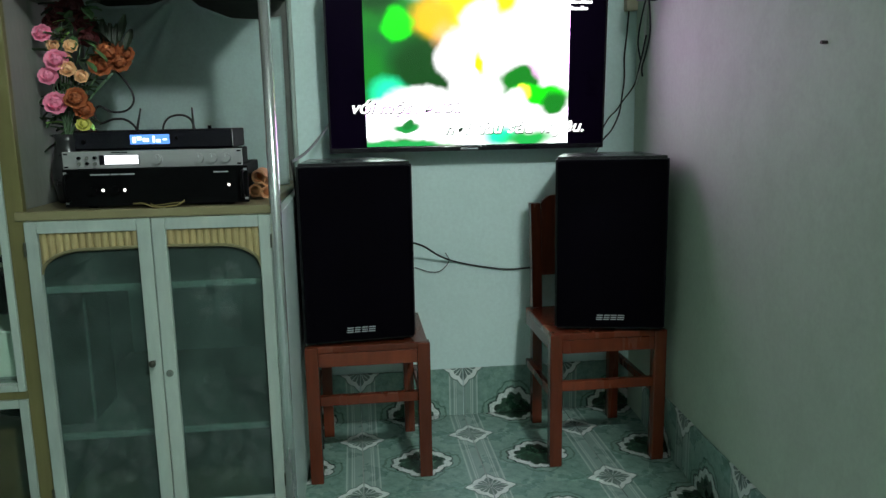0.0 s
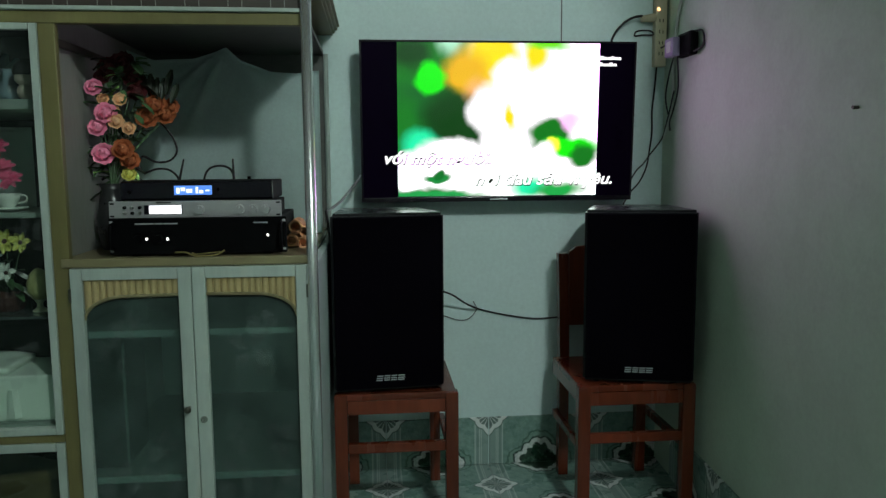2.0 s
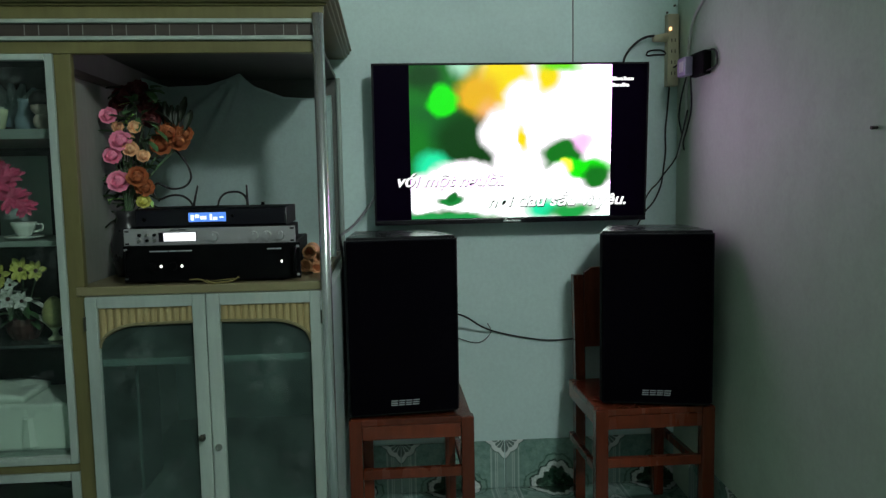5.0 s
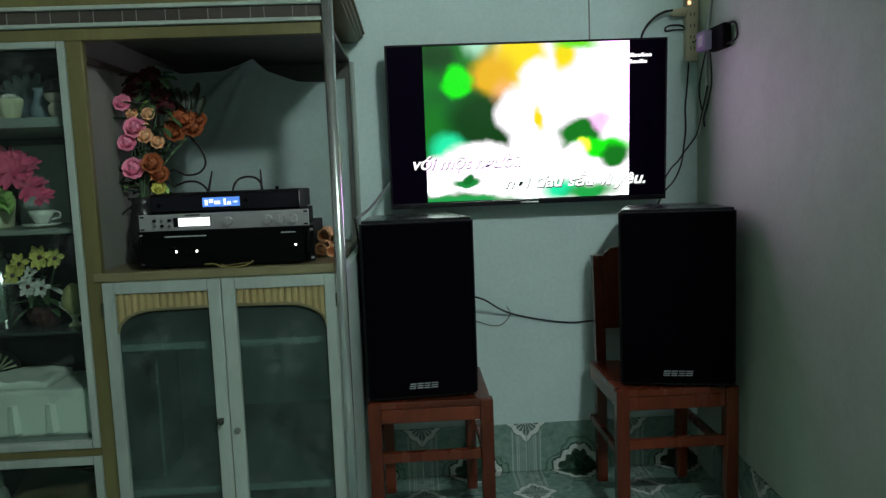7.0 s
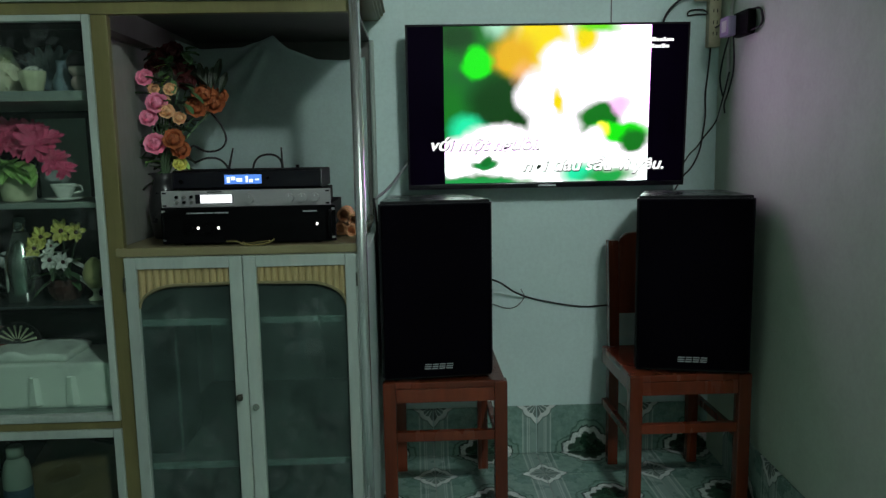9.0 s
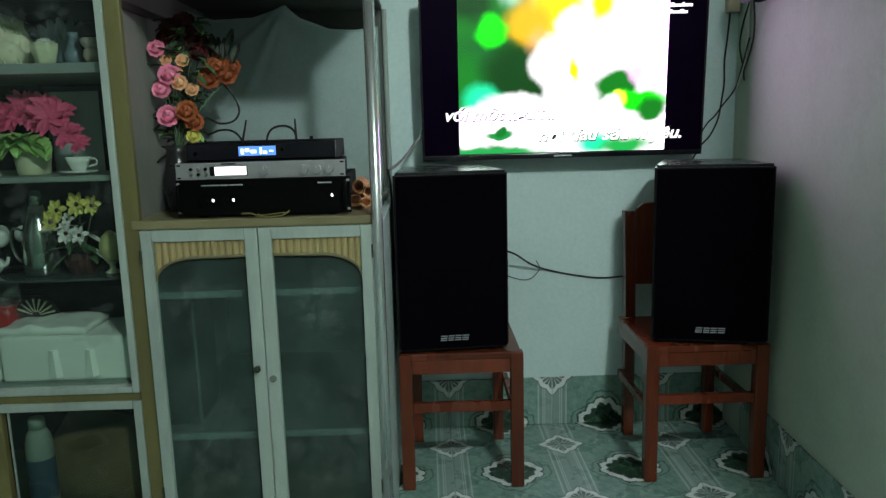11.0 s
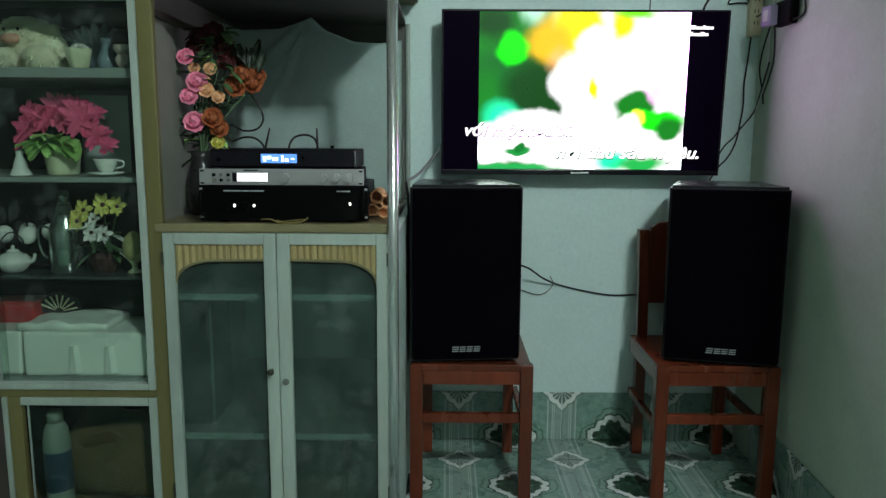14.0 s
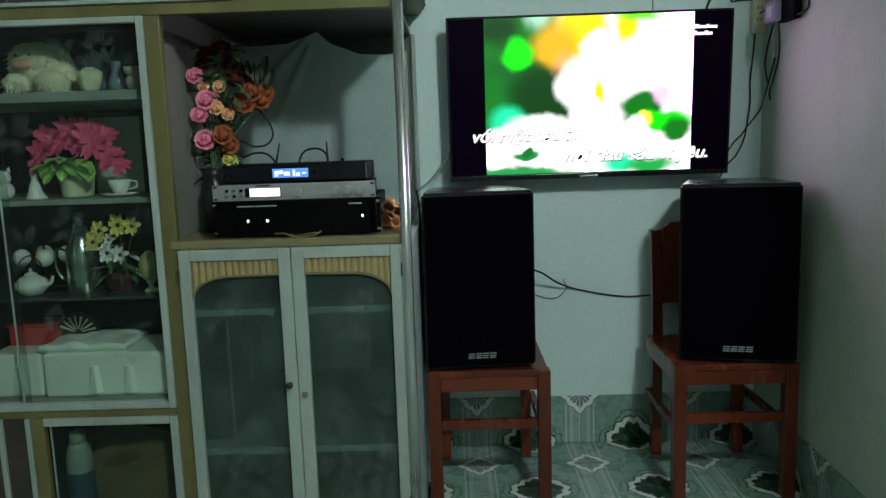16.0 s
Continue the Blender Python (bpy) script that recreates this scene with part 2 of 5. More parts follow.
    b.inputs["Base Color"].default_value = (0.01, 0.01, 0.01, 1)
    b.inputs["Roughness"].default_value = 0.2
    nt.links.new(col, b.inputs["Emission Color"])
    b.inputs["Emission Strength"].default_value = SCREEN
    return m


SCREEN = 4.1
wall_paint = plaster("mint_wall_paint", (0.72, 0.885, 0.865), (0.63, 0.79, 0.77), 0.35)
# the wall paint with the east side's greyer light put into its colour
east_toned_paint = plaster("east_wall_light_tone", (0.59, 0.70, 0.57), (0.50, 0.60, 0.48), 0.5)
plain_paint = plaster("dull_room_paint", (0.28, 0.31, 0.30), (0.22, 0.245, 0.235), 0.3)
ceil_paint = coat("ceiling_boards", (0.22, 0.22, 0.205), 0.8, var=0.15)
tile = tile_material()
grout = coat("grout", (0.42, 0.46, 0.44), 0.9, var=0.2, grain=200)
olive = coat("olive_lacquer", (0.145, 0.127, 0.049), 0.42, var=0.16, scale=9, grain=90, stretch=(1, 1, 0.12), dirt=(0.115, 0.10, 0.045), bump=0.15)
cream = coat("cream_counter_lacquer", (0.195, 0.17, 0.09), 0.4, var=0.14, scale=8, stretch=(0.15, 1, 1), dirt=(0.3, 0.26, 0.15))
whitewood = coat("white_painted_wood", (0.35, 0.405, 0.37), 0.4, var=0.13, scale=7, grain=80, stretch=(1, 1, 0.2), dirt=(0.40, 0.42, 0.36), bump=0.2)
fluted = coat("tan_fluted_wood", (0.35, 0.275, 0.13), 0.45, var=0.15, stretch=(1, 1, 0.2), dirt=(0.36, 0.25, 0.1))
panel_green = coat("pale_green_panel", (0.52, 0.62, 0.60), 0.5, var=0.08, scale=4)
dark_band = coat("dark_brown_laminate", (0.055, 0.042, 0.036), 0.4, var=0.25, grain=120, stretch=(0.1, 1, 1))
alu = coat("aluminium_tube", (0.74, 0.76, 0.76), 0.28, metal=0.85, var=0.05, stretch=(1, 1, 0.05))
shelf_board = coat("grey_white_shelf_edge", (0.30, 0.35, 0.325), 0.5, var=0.1)
grey_board = coat("grey_brown_board", (0.22, 0.22, 0.20), 0.55, var=0.15, scale=5, stretch=(1, 1, 0.3))
# near-black brown; on the display back it carries the bay's shade
inside_dark = coat("dark_brown_and_shade", (0.009, 0.007, 0.007), 0.7, var=0.3, scale=5, spec=0.1)
# dark grey of the bay's ceiling, and of the shadow behind the sheet
bay_ceiling = coat("bay_shade_grey", (0.11, 0.11, 0.10), 0.6, var=0.25, scale=5, stretch=(0.3, 1, 1))
chairwood = coat("red_brown_lacquered_wood", (0.15, 0.031, 0.013), 0.27, var=0.35, scale=5, grain=50, stretch=(1, 1, 0.12), bump=0.12, dirt=(0.12, 0.024, 0.010), shared=True)
black_vinyl = coat("black_vinyl_box", (0.006, 0.0055, 0.008), 0.3, var=0.3, grain=400, bump=0.05, spec=0.45)
# black vinyl made paler, for the screen's sheen on the loudspeaker tops
sheen_vinyl = coat("sheen_black_vinyl", (0.035, 0.042, 0.040), 0.27, rvar=0.05, var=0.4, scale=14, grain=300, bump=0.05, spec=0.8)
sheet_cloth = coat("dull_green_sheet", (0.66, 0.81, 0.79), 0.8, var=0.10, scale=4, grain=120, bump=0.15)
dim_bottle = coat("pale_green_plastic", (0.25, 0.33, 0.27), 0.5, var=0.12, scale=9)
dark_glass = coat("dark_glass_shelf", (0.06, 0.075, 0.075), 0.2, var=0.15)
pale_edge = coat("pale_shelf_lipping", (0.62, 0.70, 0.67), 0.5, var=0.12, stretch=(0.2, 1, 1))
grille = coat("black_grille_cloth", (0.0022, 0.0016, 0.0034), 0.9, var=0.35, grain=700, bump=0.5, spec=0.03)
silver = coat("silver_paint", (0.62, 0.63, 0.65), 0.35, metal=0.5, var=0.08, grain=150)
brushed = coat("brushed_silver_face", (0.42, 0.41, 0.42), 0.38, metal=0.55, var=0.08, grain=160, stretch=(0.05, 1, 1))
black_metal = coat("black_metal", (0.0018, 0.0018, 0.0022), 0.5, var=0.25, grain=120, spec=0.07)
gloss_black = coat("gloss_black_plastic", (0.006, 0.005, 0.009), 0.2, var=0.2, bump=0.0)
screen_dark = coat("dark_screen_glass", (0.004, 0.001, 0.009), 0.3, var=0.05, bump=0.0, spec=0.03)
rubber = coat("black_rubber_cable", (0.015, 0.015, 0.016), 0.5, var=0.2)
white_cable = coat("white_cable_sheath", (0.62, 0.64, 0.60), 0.45, var=0.08)
grey_cable = coat("grey_cable_sheath", (0.16, 0.18, 0.18), 0.5, var=0.12)
cream_plastic = coat("yellowed_plastic", (0.58, 0.52, 0.36), 0.4, var=0.1, dirt=(0.35, 0.28, 0.16))
lilac_plastic = coat("lilac_grey_plastic", (0.33, 0.27, 0.42), 0.35, var=0.1)
knob_metal = coat("tarnished_knob", (0.10, 0.10, 0.08), 0.3, metal=0.8, var=0.3)
lock_metal = coat("steel_lock", (0.55, 0.54, 0.50), 0.25, metal=0.9, var=0.2)
terracotta = coat("orange_terracotta", (0.74, 0.36, 0.18), 0.6, var=0.22, scale=30)
steel = coat("polished_steel", (0.50, 0.55, 0.52), 0.14, metal=0.95, rvar=0.05, var=0.10, stretch=(1, 1, 0.1), bump=0.0)
brass = coat("dull_brass", (0.32, 0.25, 0.10), 0.4, metal=0.6, var=0.2)
lcd_blue = glow("blue_lcd", (0.10, 0.30, 0.95), 1.2)
lcd_ink = glow("lcd_pale_marks", (0.85, 0.95, 1.0), 1.8)
lcd_white = glow("white_lcd", (0.92, 0.96, 1.0), 1.8)
led = glow("white_led", (1.0, 0.97, 0.9), 3.0)
neon = glow("orange_neon_lamp", (1.0, 0.55, 0.25), 3.0)
letter_white = glow("caption_white", (1.0, 1.0, 1.0), 1.6)
letter_rim = coat("caption_rim", (0.05, 0.06, 0.05), 0.6, var=0.0, bump=0.0)
pink = coat("pink_petal", (0.93, 0.28, 0.43), 0.6, var=0.2, scale=40)
rose_pink = coat("deep_pink_petal", (0.80, 0.10, 0.24), 0.6, var=0.25, scale=40)
orange = coat("orange_petal", (0.42, 0.12, 0.045), 0.6, var=0.25, scale=40)
peach = coat("peach_petal", (0.90, 0.50, 0.28), 0.6, var=0.2, scale=40)
wine = coat("dark_red_petal", (0.11, 0.018, 0.022), 0.6, var=0.3, scale=40)
yellow = coat("yellow_petal", (0.70, 0.66, 0.16), 0.6, var=0.2, scale=40)
white_petal = coat("white_petal", (0.74, 0.75, 0.70), 0.6, var=0.12, scale=40)
leafm = coat("leaf_green", (0.06, 0.13, 0.05), 0.5, var=0.35, scale=30)
pale_leaf = coat("pale_green_leaf", (0.40, 0.66, 0.20), 0.55, var=0.2, scale=30)
dark_leaf = coat("dark_leaf", (0.018, 0.028, 0.014), 0.55, var=0.35, scale=30)
dark_vase = coat("dark_vase_glaze", (0.02, 0.02, 0.022), 0.3, var=0.3, scale=20)
ceramic = coat("white_ceramic", (0.80, 0.83, 0.78), 0.22, var=0.08, scale=12)
cream_ceramic = coat("cream_ceramic", (0.70, 0.72, 0.50), 0.3, var=0.12, scale=15)
plush = coat("cream_plush", (0.88, 0.83, 0.62), 0.95, var=0.2, scale=25, grain=300, bump=0.8)
plush_pink = coat("pink_plush", (0.70, 0.38, 0.28), 0.95, var=0.2, scale=25, grain=300, bump=0.6)
blue_glass = coat("blue_grey_glaze", (0.20, 0.27, 0.32), 0.2, var=0.15, scale=15)
black_paint = coat("black_paint", (0.015, 0.014, 0.016), 0.4, var=0.2)
skin_paint = coat("pale_figurine_paint", (0.55, 0.45, 0.40), 0.4, var=0.1)
box_plastic = coat("white_box_plastic", (0.84, 0.92, 0.84), 0.42, var=0.05, scale=5)
red_plastic = coat("red_plastic", (0.55, 0.035, 0.04), 0.3, var=0.15)
wicker = coat("dark_red_wicker", (0.075, 0.026, 0.022), 0.6, var=0.4, scale=60, grain=200, bump=0.8)
egg_glaze = coat("ochre_glaze", (0.50, 0.48, 0.22), 0.35, var=0.2, scale=30)
grey_cloth = coat("grey_checked_cloth", (0.13, 0.12, 0.13), 0.9, var=0.5, scale=40, grain=200, bump=0.5)
dim_cloth = coat("brown_olive_cloth", (0.13, 0.105, 0.045), 0.9, var=0.4, scale=8, grain=180, bump=0.5)
blue_label = coat("blue_label", (0.035, 0.075, 0.115), 0.4, var=0.2)
frost = coat("etched_frost", (0.50, 0.60, 0.57), 0.8, var=0.15, alpha=0.1, bump=0.0)
_nt = frost.node_tree
_co = _nt.nodes.new("ShaderNodeTexCoord")
_nt.links.new(calc(_nt, "MULTIPLY", step(_nt, noise_at(_nt, _co.outputs["Object"], 38, 5, 0.7), 0.40, 0.66), 0.075), _nt.nodes["Principled BSDF"].inputs["Alpha"])


def glass_material(name, tint, rough, film):
    """Clear pane with a thin film of dust; the film is a little diffuse."""
    m = bpy.data.materials.new(name)
    m.use_nodes = True
    nt = m.node_tree
    nt.nodes.remove(nt.nodes["Principled BSDF"])
    out = nt.nodes["Material Output"]
    tr, gl, df = nt.nodes.new("ShaderNodeBsdfTransparent"), nt.nodes.new("ShaderNodeBsdfGlossy"), nt.nodes.new("ShaderNodeBsdfDiffuse")
    tr.inputs[0].default_value = (*tint, 1)
    gl.inputs["Roughness"].default_value = rough
    df.inputs[0].default_value = (0.38, 0.54, 0.49, 1)
    fr = nt.nodes.new("ShaderNodeFresnel")
    fr.inputs[0].default_value = 1.38
    a, c = nt.nodes.new("ShaderNodeMixShader"), nt.nodes.new("ShaderNodeMixShader")
    nt.links.new(fr.outputs[0], a.inputs[0])
    nt.links.new(tr.outputs[0], a.inputs[1])
    nt.links.new(gl.outputs[0], a.inputs[2])
    tc = nt.nodes.new("ShaderNodeTexCoord")
    dust = noise_at(nt, tc.outputs["Object"], 6, 6, 0.7)
    mr = nt.nodes.new("ShaderNodeMapRange")
    nt.links.new(dust, mr.inputs[0])
    mr.inputs[1].default_value, mr.inputs[2].default_value, mr.inputs[3].default_value, mr.inputs[4].default_value = 0.25, 0.75, film * 0.15, film * 2.1
    nt.links.new(mr.outputs[0], c.inputs[0])
    nt.links.new(a.outputs[0], c.inputs[1])
    nt.links.new(df.outputs[0], c.inputs[2])
    nt.links.new(c.outputs[0], out.inputs[0])
    return m


clear_glass = glass_material("clear_glass", (0.78, 0.85, 0.81), 0.03, 0.005)
smoked_glass = glass_material("green_dusty_glass", (0.38, 0.50, 0.46), 0.10, 0.062)


# ---- mesh building ----
def box(bm, x0, y0, z0, x1, y1, z1, bevel=0.0, seg=2):
    made = bmesh.ops.create_cube(bm, size=1, matrix=Matrix.Translation(((x0 + x1) / 2, (y0 + y1) / 2, (z0 + z1) / 2)) @ Matrix.Diagonal((x1 - x0, y1 - y0, z1 - z0, 1)))
    if bevel:
        edges = list({e for v in made["verts"] for e in v.link_edges})
        bmesh.ops.bevel(bm, geom=edges, offset=bevel, segments=seg, affect="EDGES", profile=0.6)


def rod(bm, a, b, r0, r1=None, n=12):
    a, b = Vector(a), Vector(b)
    d = b - a
    m = Matrix.Translation((a + b) / 2) @ d.to_track_quat("Z", "Y").to_matrix().to_4x4()
    bmesh.ops.create_cone(bm, cap_ends=True, segments=n, radius1=r0, radius2=r0 if r1 is None else r1, depth=d.length, matrix=m)


def smooth_line(points, per=6):
    pts = [Vector(p) for p in points]
    ext = [2 * pts[0] - pts[1], *pts, 2 * pts[-1] - pts[-2]]
    out = []
    for i in range(1, len(ext) - 2):
        p0, p1, p2, p3 = ext[i - 1: i + 3]
        for k in range(per):
            t = k / per
            out.append(0.5 * (2 * p1 + (p2 - p0) * t + (2 * p0 - 5 * p1 + 4 * p2 - p3) * t * t + (3 * p1 - p0 - 3 * p2 + p3) * t ** 3))
    return out + [pts[-1]]


def tube(bm, points, r, n=6, per=6, taper=None):
    line = smooth_line(points, per)
    rings = []
    side = None
    for i, p in enumerate(line):
        d = (line[min(i + 1, len(line) - 1)] - line[max(i - 1, 0)]).normalized()
        if side is None:
            side = d.orthogonal().normalized()
        side = (side - d * side.dot(d)).normalized()
        up = d.cross(side)
        rad = r if taper is None else r + (taper - r) * i / (len(line) - 1)
        rings.append([bm.verts.new(p + rad * (math.cos(a) * side + math.sin(a) * up)) for a in (2 * math.pi * k / n for k in range(n))])
    for a, b in zip(rings, rings[1:]):
        for k in range(n):
            bm.faces.new((a[k], a[(k + 1) % n], b[(k + 1) % n], b[k]))
    bm.faces.new(rings[0][::-1])
    bm.faces.new(rings[-1])


def lathe(bm, profile, at=(0, 0, 0), n=20, wave=0.0, lobes=6):
    """Turned body; profile of (radius, height) from the foot up."""
    x, y, z = at
    rings = []
    for r, h in profile:
        rings.append([bm.verts.new((x + r * (1 + wave * math.cos(lobes * a)) * math.cos(a), y + r * (1 + wave * math.cos(lobes * a)) * math.sin(a), z + h)) for a in (2 * math.pi * k / n for k in range(n))])
    for a, b in zip(rings, rings[1:]):
        for k in range(n):
            bm.faces.new((a[k], a[(k + 1) % n], b[(k + 1) % n], b[k]))
    bm.faces.new(rings[0][::-1])
    bm.faces.new(rings[-1])


def ball(bm, at, r, squash=(1, 1, 1), n=14, rough=0.0):
    made = bmesh.ops.create_uvsphere(bm, u_segments=n, v_segments=max(6, n * 2 // 3), radius=r)
    for v in made["verts"]:
        k = 1 + rough * noise.noise(v.co * (3.0 / r))
        v.co = Vector(at) + Vector((v.co.x * squash[0], v.co.y * squash[1], v.co.z * squash[2])) * k


def prism(bm, outline, y0, y1):
    """Outline of (x, z) drawn out from y0 to y1."""
    a = [bm.verts.new((x, y0, z)) for x, z in outline]
    b = [bm.verts.new((x, y1, z)) for x, z in outline]
    bm.faces.new(a)
    bm.faces.new(b[::-1])
    n = len(outline)
    for k in range(n):
        bm.faces.new((a[k], b[k], b[(k + 1) % n], a[(k + 1) % n]))


def petal(bm, at, direction, length, width, curl=0.35, up=(0, 0, 1)):
    """One curved petal or leaf from at along direction."""
    d = Vector(direction).normalized()
    s = d.cross(Vector(up))
    s = s.normalized() if s.length > 1e-3 else d.orthogonal().normalized()
    n = s.cross(d)
    rows = []
    for t, w in ((0, 0.25), (0.35, 0.9), (0.7, 1.0), (1.0, 0.35)):
        c = Vector(at) + d * length * t + n * length * curl * t * t
        rows.append([bm.verts.new(c + s * width * 0.5 * w * k + n * width * 0.18 * abs(k)) for k in (-1, 0, 1)])
    for a, b in zip(rows, rows[1:]):
        for k in (0, 1):
            bm.faces.new((a[k], a[k + 1], b[k + 1], b[k]))


def rose(bm, at, r, face, rng, rings=3):
    """A full bloom of overlapping petals that opens towards face."""
    f = Vector(face).normalized()
    a = f.orthogonal().normalized()
    b = f.cross(a)
    ball(bm, Vector(at), r * 0.60, n=10, rough=0.35)
    for ring in range(rings):
        count = 4 + ring * 2
        open_ = 0.25 + 0.75 * ring / max(1, rings - 1)
        for k in range(count):
            t = 2 * math.pi * (k + 0.5 * ring) / count + rng.uniform(-0.2, 0.2)
            out = (a * math.cos(t) + b * math.sin(t))
            petal(bm, Vector(at) - f * r * 0.35 + out * r * 0.12, out * open_ + f * (1.1 - open_), r * (0.95 + 0.15 * ring / rings), r * 1.15, 0.25, f)


def daisy(bm, at, r, face, count=10, width=0.5):
    f = Vector(face).normalized()
    a = f.orthogonal().normalized()
    b = f.cross(a)
    for k in range(count):
        t = 2 * math.pi * k / count + 0.25 * math.sin(7.3 * k + 50 * r)
        petal(bm, at, a * math.cos(t) + b * math.sin(t) + f * (0.28 + 0.3 * math.sin(3.7 * k + 90 * r)), r * (0.9 + 0.16 * math.sin(5.1 * k + 70 * r)), r * width * (1.05 + 0.2 * math.cos(2.9 * k)), -0.12 + 0.14 * math.sin(4.4 * k), f)


def mesh_of(name, bm, material, smooth=False):
    bmesh.ops.recalc_face_normals(bm, faces=bm.faces)
    me = bpy.data.meshes.new(name)
    bm.to_mesh(me)
    bm.free()
    me.materials.append(material)
    if smooth:
        me.polygons.foreach_set("use_smooth", [True] * len(me.polygons))
    return me


def part(name, bm, material, parent, label="", smooth=False):
    ob = new(name, mesh_of(name, bm, material, smooth))
    ob.parent = parent
    return tagged(ob, label)


def thing(name, at, label, category, group="", turn=0.0):
    ob = new(name)
    ob.empty_display_size = 0.05
    ob.matrix_world = pose(*at, 0, 0, turn)
    return tagged(ob, label, category, group)


def single(name, bm, material, at, label, category, group="", smooth=False, turn=0.0):
    ob = new(name, mesh_of(name, bm, material, smooth))
    ob.matrix_world = pose(*at, 0, 0, turn)
    return tagged(ob, label, category, group)


def structure(name, bm, material, label, category):
    return tagged(new(name, mesh_of(name, bm, material)), label, category, kind="structure")


def block(*a, **k):
    bm = bmesh.new()
    box(bm, *a, **k)
    return bm


# ---- the room ----
WEST, SOUTH, HIGH = -2.3, -1.6, 3.0
structure("wall_north", block(WEST - 0.12, BACK, -0.1, 1.5, BACK + 0.12, HIGH), wall_paint, "pale mint painted plaster wall behind the television", "wall")
wall_east = structure("wall_east", block(0, -5.2, -0.1, 0.12, 0.0, HIGH), east_toned_paint, "plaster wall toned greyer for the light on it, faint scuffs", "wall")
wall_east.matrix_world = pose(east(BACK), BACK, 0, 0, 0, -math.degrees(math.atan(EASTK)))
# unseen pilaster, added to keep the lamp's light off the corner
structure("added_shade_pilaster", block(0.948, 0.45, -0.1, east(0.70) + 0.05, 0.70, HIGH), east_toned_paint, "added unseen pilaster that shades the corner", "wall")
structure("wall_south", block(WEST - 0.12, SOUTH - 0.12, -0.1, 1.5, SOUTH, HIGH), plain_paint, "dull painted wall opposite the television", "wall")
structure("wall_west", block(WEST - 0.12, SOUTH, -0.1, WEST, BACK, HIGH), plain_paint, "dull painted wall at the end of the cabinet", "wall")
structure("ceiling", block(WEST - 0.12, SOUTH - 0.12, HIGH, 1.5, BACK + 0.12, HIGH + 0.1), ceil_paint, "plain grey ceiling of the room", "ceiling")
floor = structure("floor", block(WEST - 0.12, SOUTH - 0.12, -0.1, 1.5, BACK + 0.12, -0.0035), grout, "floor of printed green ceramic tiles", "floor")

fixture = thing("wall_lamp", GLOBE_AT, "lit white globe lamp on the east wall", "lamp", turn=-math.degrees(math.atan(EASTK)))
bm = bmesh.new()
ball(bm, (0, 0, 0), GLOBE_R, n=24)
part("globe", bm, glow("lit_globe", GLOBE_TINT, GLOBE_GLOW), fixture, "lit white glass globe", smooth=True)
bm = bmesh.new()
rod(bm, (GLOBE_R - 0.004, 0, 0), (0.1185, 0, 0), 0.045, 0.055, n=24)
part("base_plate", bm, whitewood, fixture, "white round base")


# ---- the wall cabinet ----
CL, CR, STL, STR = -1.74, -0.067, -0.735, -0.694   # left end, right end, stile between the two bays
cabinet = thing("display_cabinet", (0.006, FRONT, 0), "olive and white wooden wall cabinet with glass doors", "cabinet")
cabinet.scale = (0.9917, 1.0, 0.989)
DEEP = BACK - FRONT - 0.006
part("plinth", block(CL, 0.03, 0.0, -0.10, DEEP, 0.095), olive, cabinet)
part("side_panel", block(-0.092, 0.03, 0.0, -0.070, DEEP, 0.9295, bevel=0.002), panel_green, cabinet, "pale green side panel")
part("partition", block(STL, 0.02, 0.095, STL + 0.018, DEEP, 1.60), grey_board, cabinet, "grey-brown partition board")
part("shelf_cleat", block(STL + 0.019, 0.012, 1.492, STL + 0.034, 0.42, 1.510, bevel=0.002), dark_band, cabinet, "dark brown shelf cleat")
part("cleat_cap", block(STL + 0.0185, 0.006, 1.490, STL + 0.036, 0.0115, 1.513, bevel=0.001), whitewood, cabinet, "white end cap")
part("end_panel", block(CL, 0.0, 0.095, CL + 0.02, DEEP, 1.60), olive, cabinet)
part("stile", block(STL, 0.0, 0.095, STR, 0.022, 1.54, bevel=0.003), olive, cabinet)
part("counter", block(STL + 0.02, -0.006, 0.930, -0.093, DEEP, 0.953, bevel=0.004), cream, cabinet, "cream lacquered counter board")
part("bottom_board", block(CL, 0.004, 0.095, -0.093, DEEP, 0.118, bevel=0.003), olive, cabinet)
part("top_rail", block(CL, 0.0, 1.5405, -0.094, 0.024, 1.5705, bevel=0.002), olive, cabinet)
part("bead", block(CL, -0.010, 1.571, -0.094, 0.016, 1.582, bevel=0.004), whitewood, cabinet, "white bead moulding")
band = part("frieze_band", block(CL, 0.0, 1.5822, -0.094, 0.016, 1.6128), dark_band, cabinet, "dark brown frieze band")
line_mesh = mesh_of("band_line", block(0, -0.0012, 1.583, 0.0018, 0.0004, 1.612), grey_board)
x, k = CL + 0.03, 0
while x < -0.11:
    ob = new("band_line", line_mesh)
    ob.parent, ob.location = band, (x, 0, 0)
    x += 0.034 if k % 2 else 0.071
    k += 1
part("bead", block(CL, -0.010, 1.613, -0.094, 0.016, 1.624, bevel=0.004), whitewood, cabinet, "white bead moulding")
part("fascia", block(CL, -0.004, 1.6242, -0.066, 0.016, 1.655, bevel=0.002), olive, cabinet)
for z0, z1, outw in ((1.6552, 1.662, 0.012), (1.6622, 1.672, 0.026), (1.6722, 1.684, 0.042), (1.6842, 1.690, 0.055)):
    part("cornice_moulding", block(CL - outw, -outw, z0, CR + 0.002 + outw * 0.6, DEEP, z1, bevel=0.003), olive, cabinet, "stepped olive cornice moulding")
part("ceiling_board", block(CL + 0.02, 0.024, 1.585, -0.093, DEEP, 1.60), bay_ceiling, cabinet)
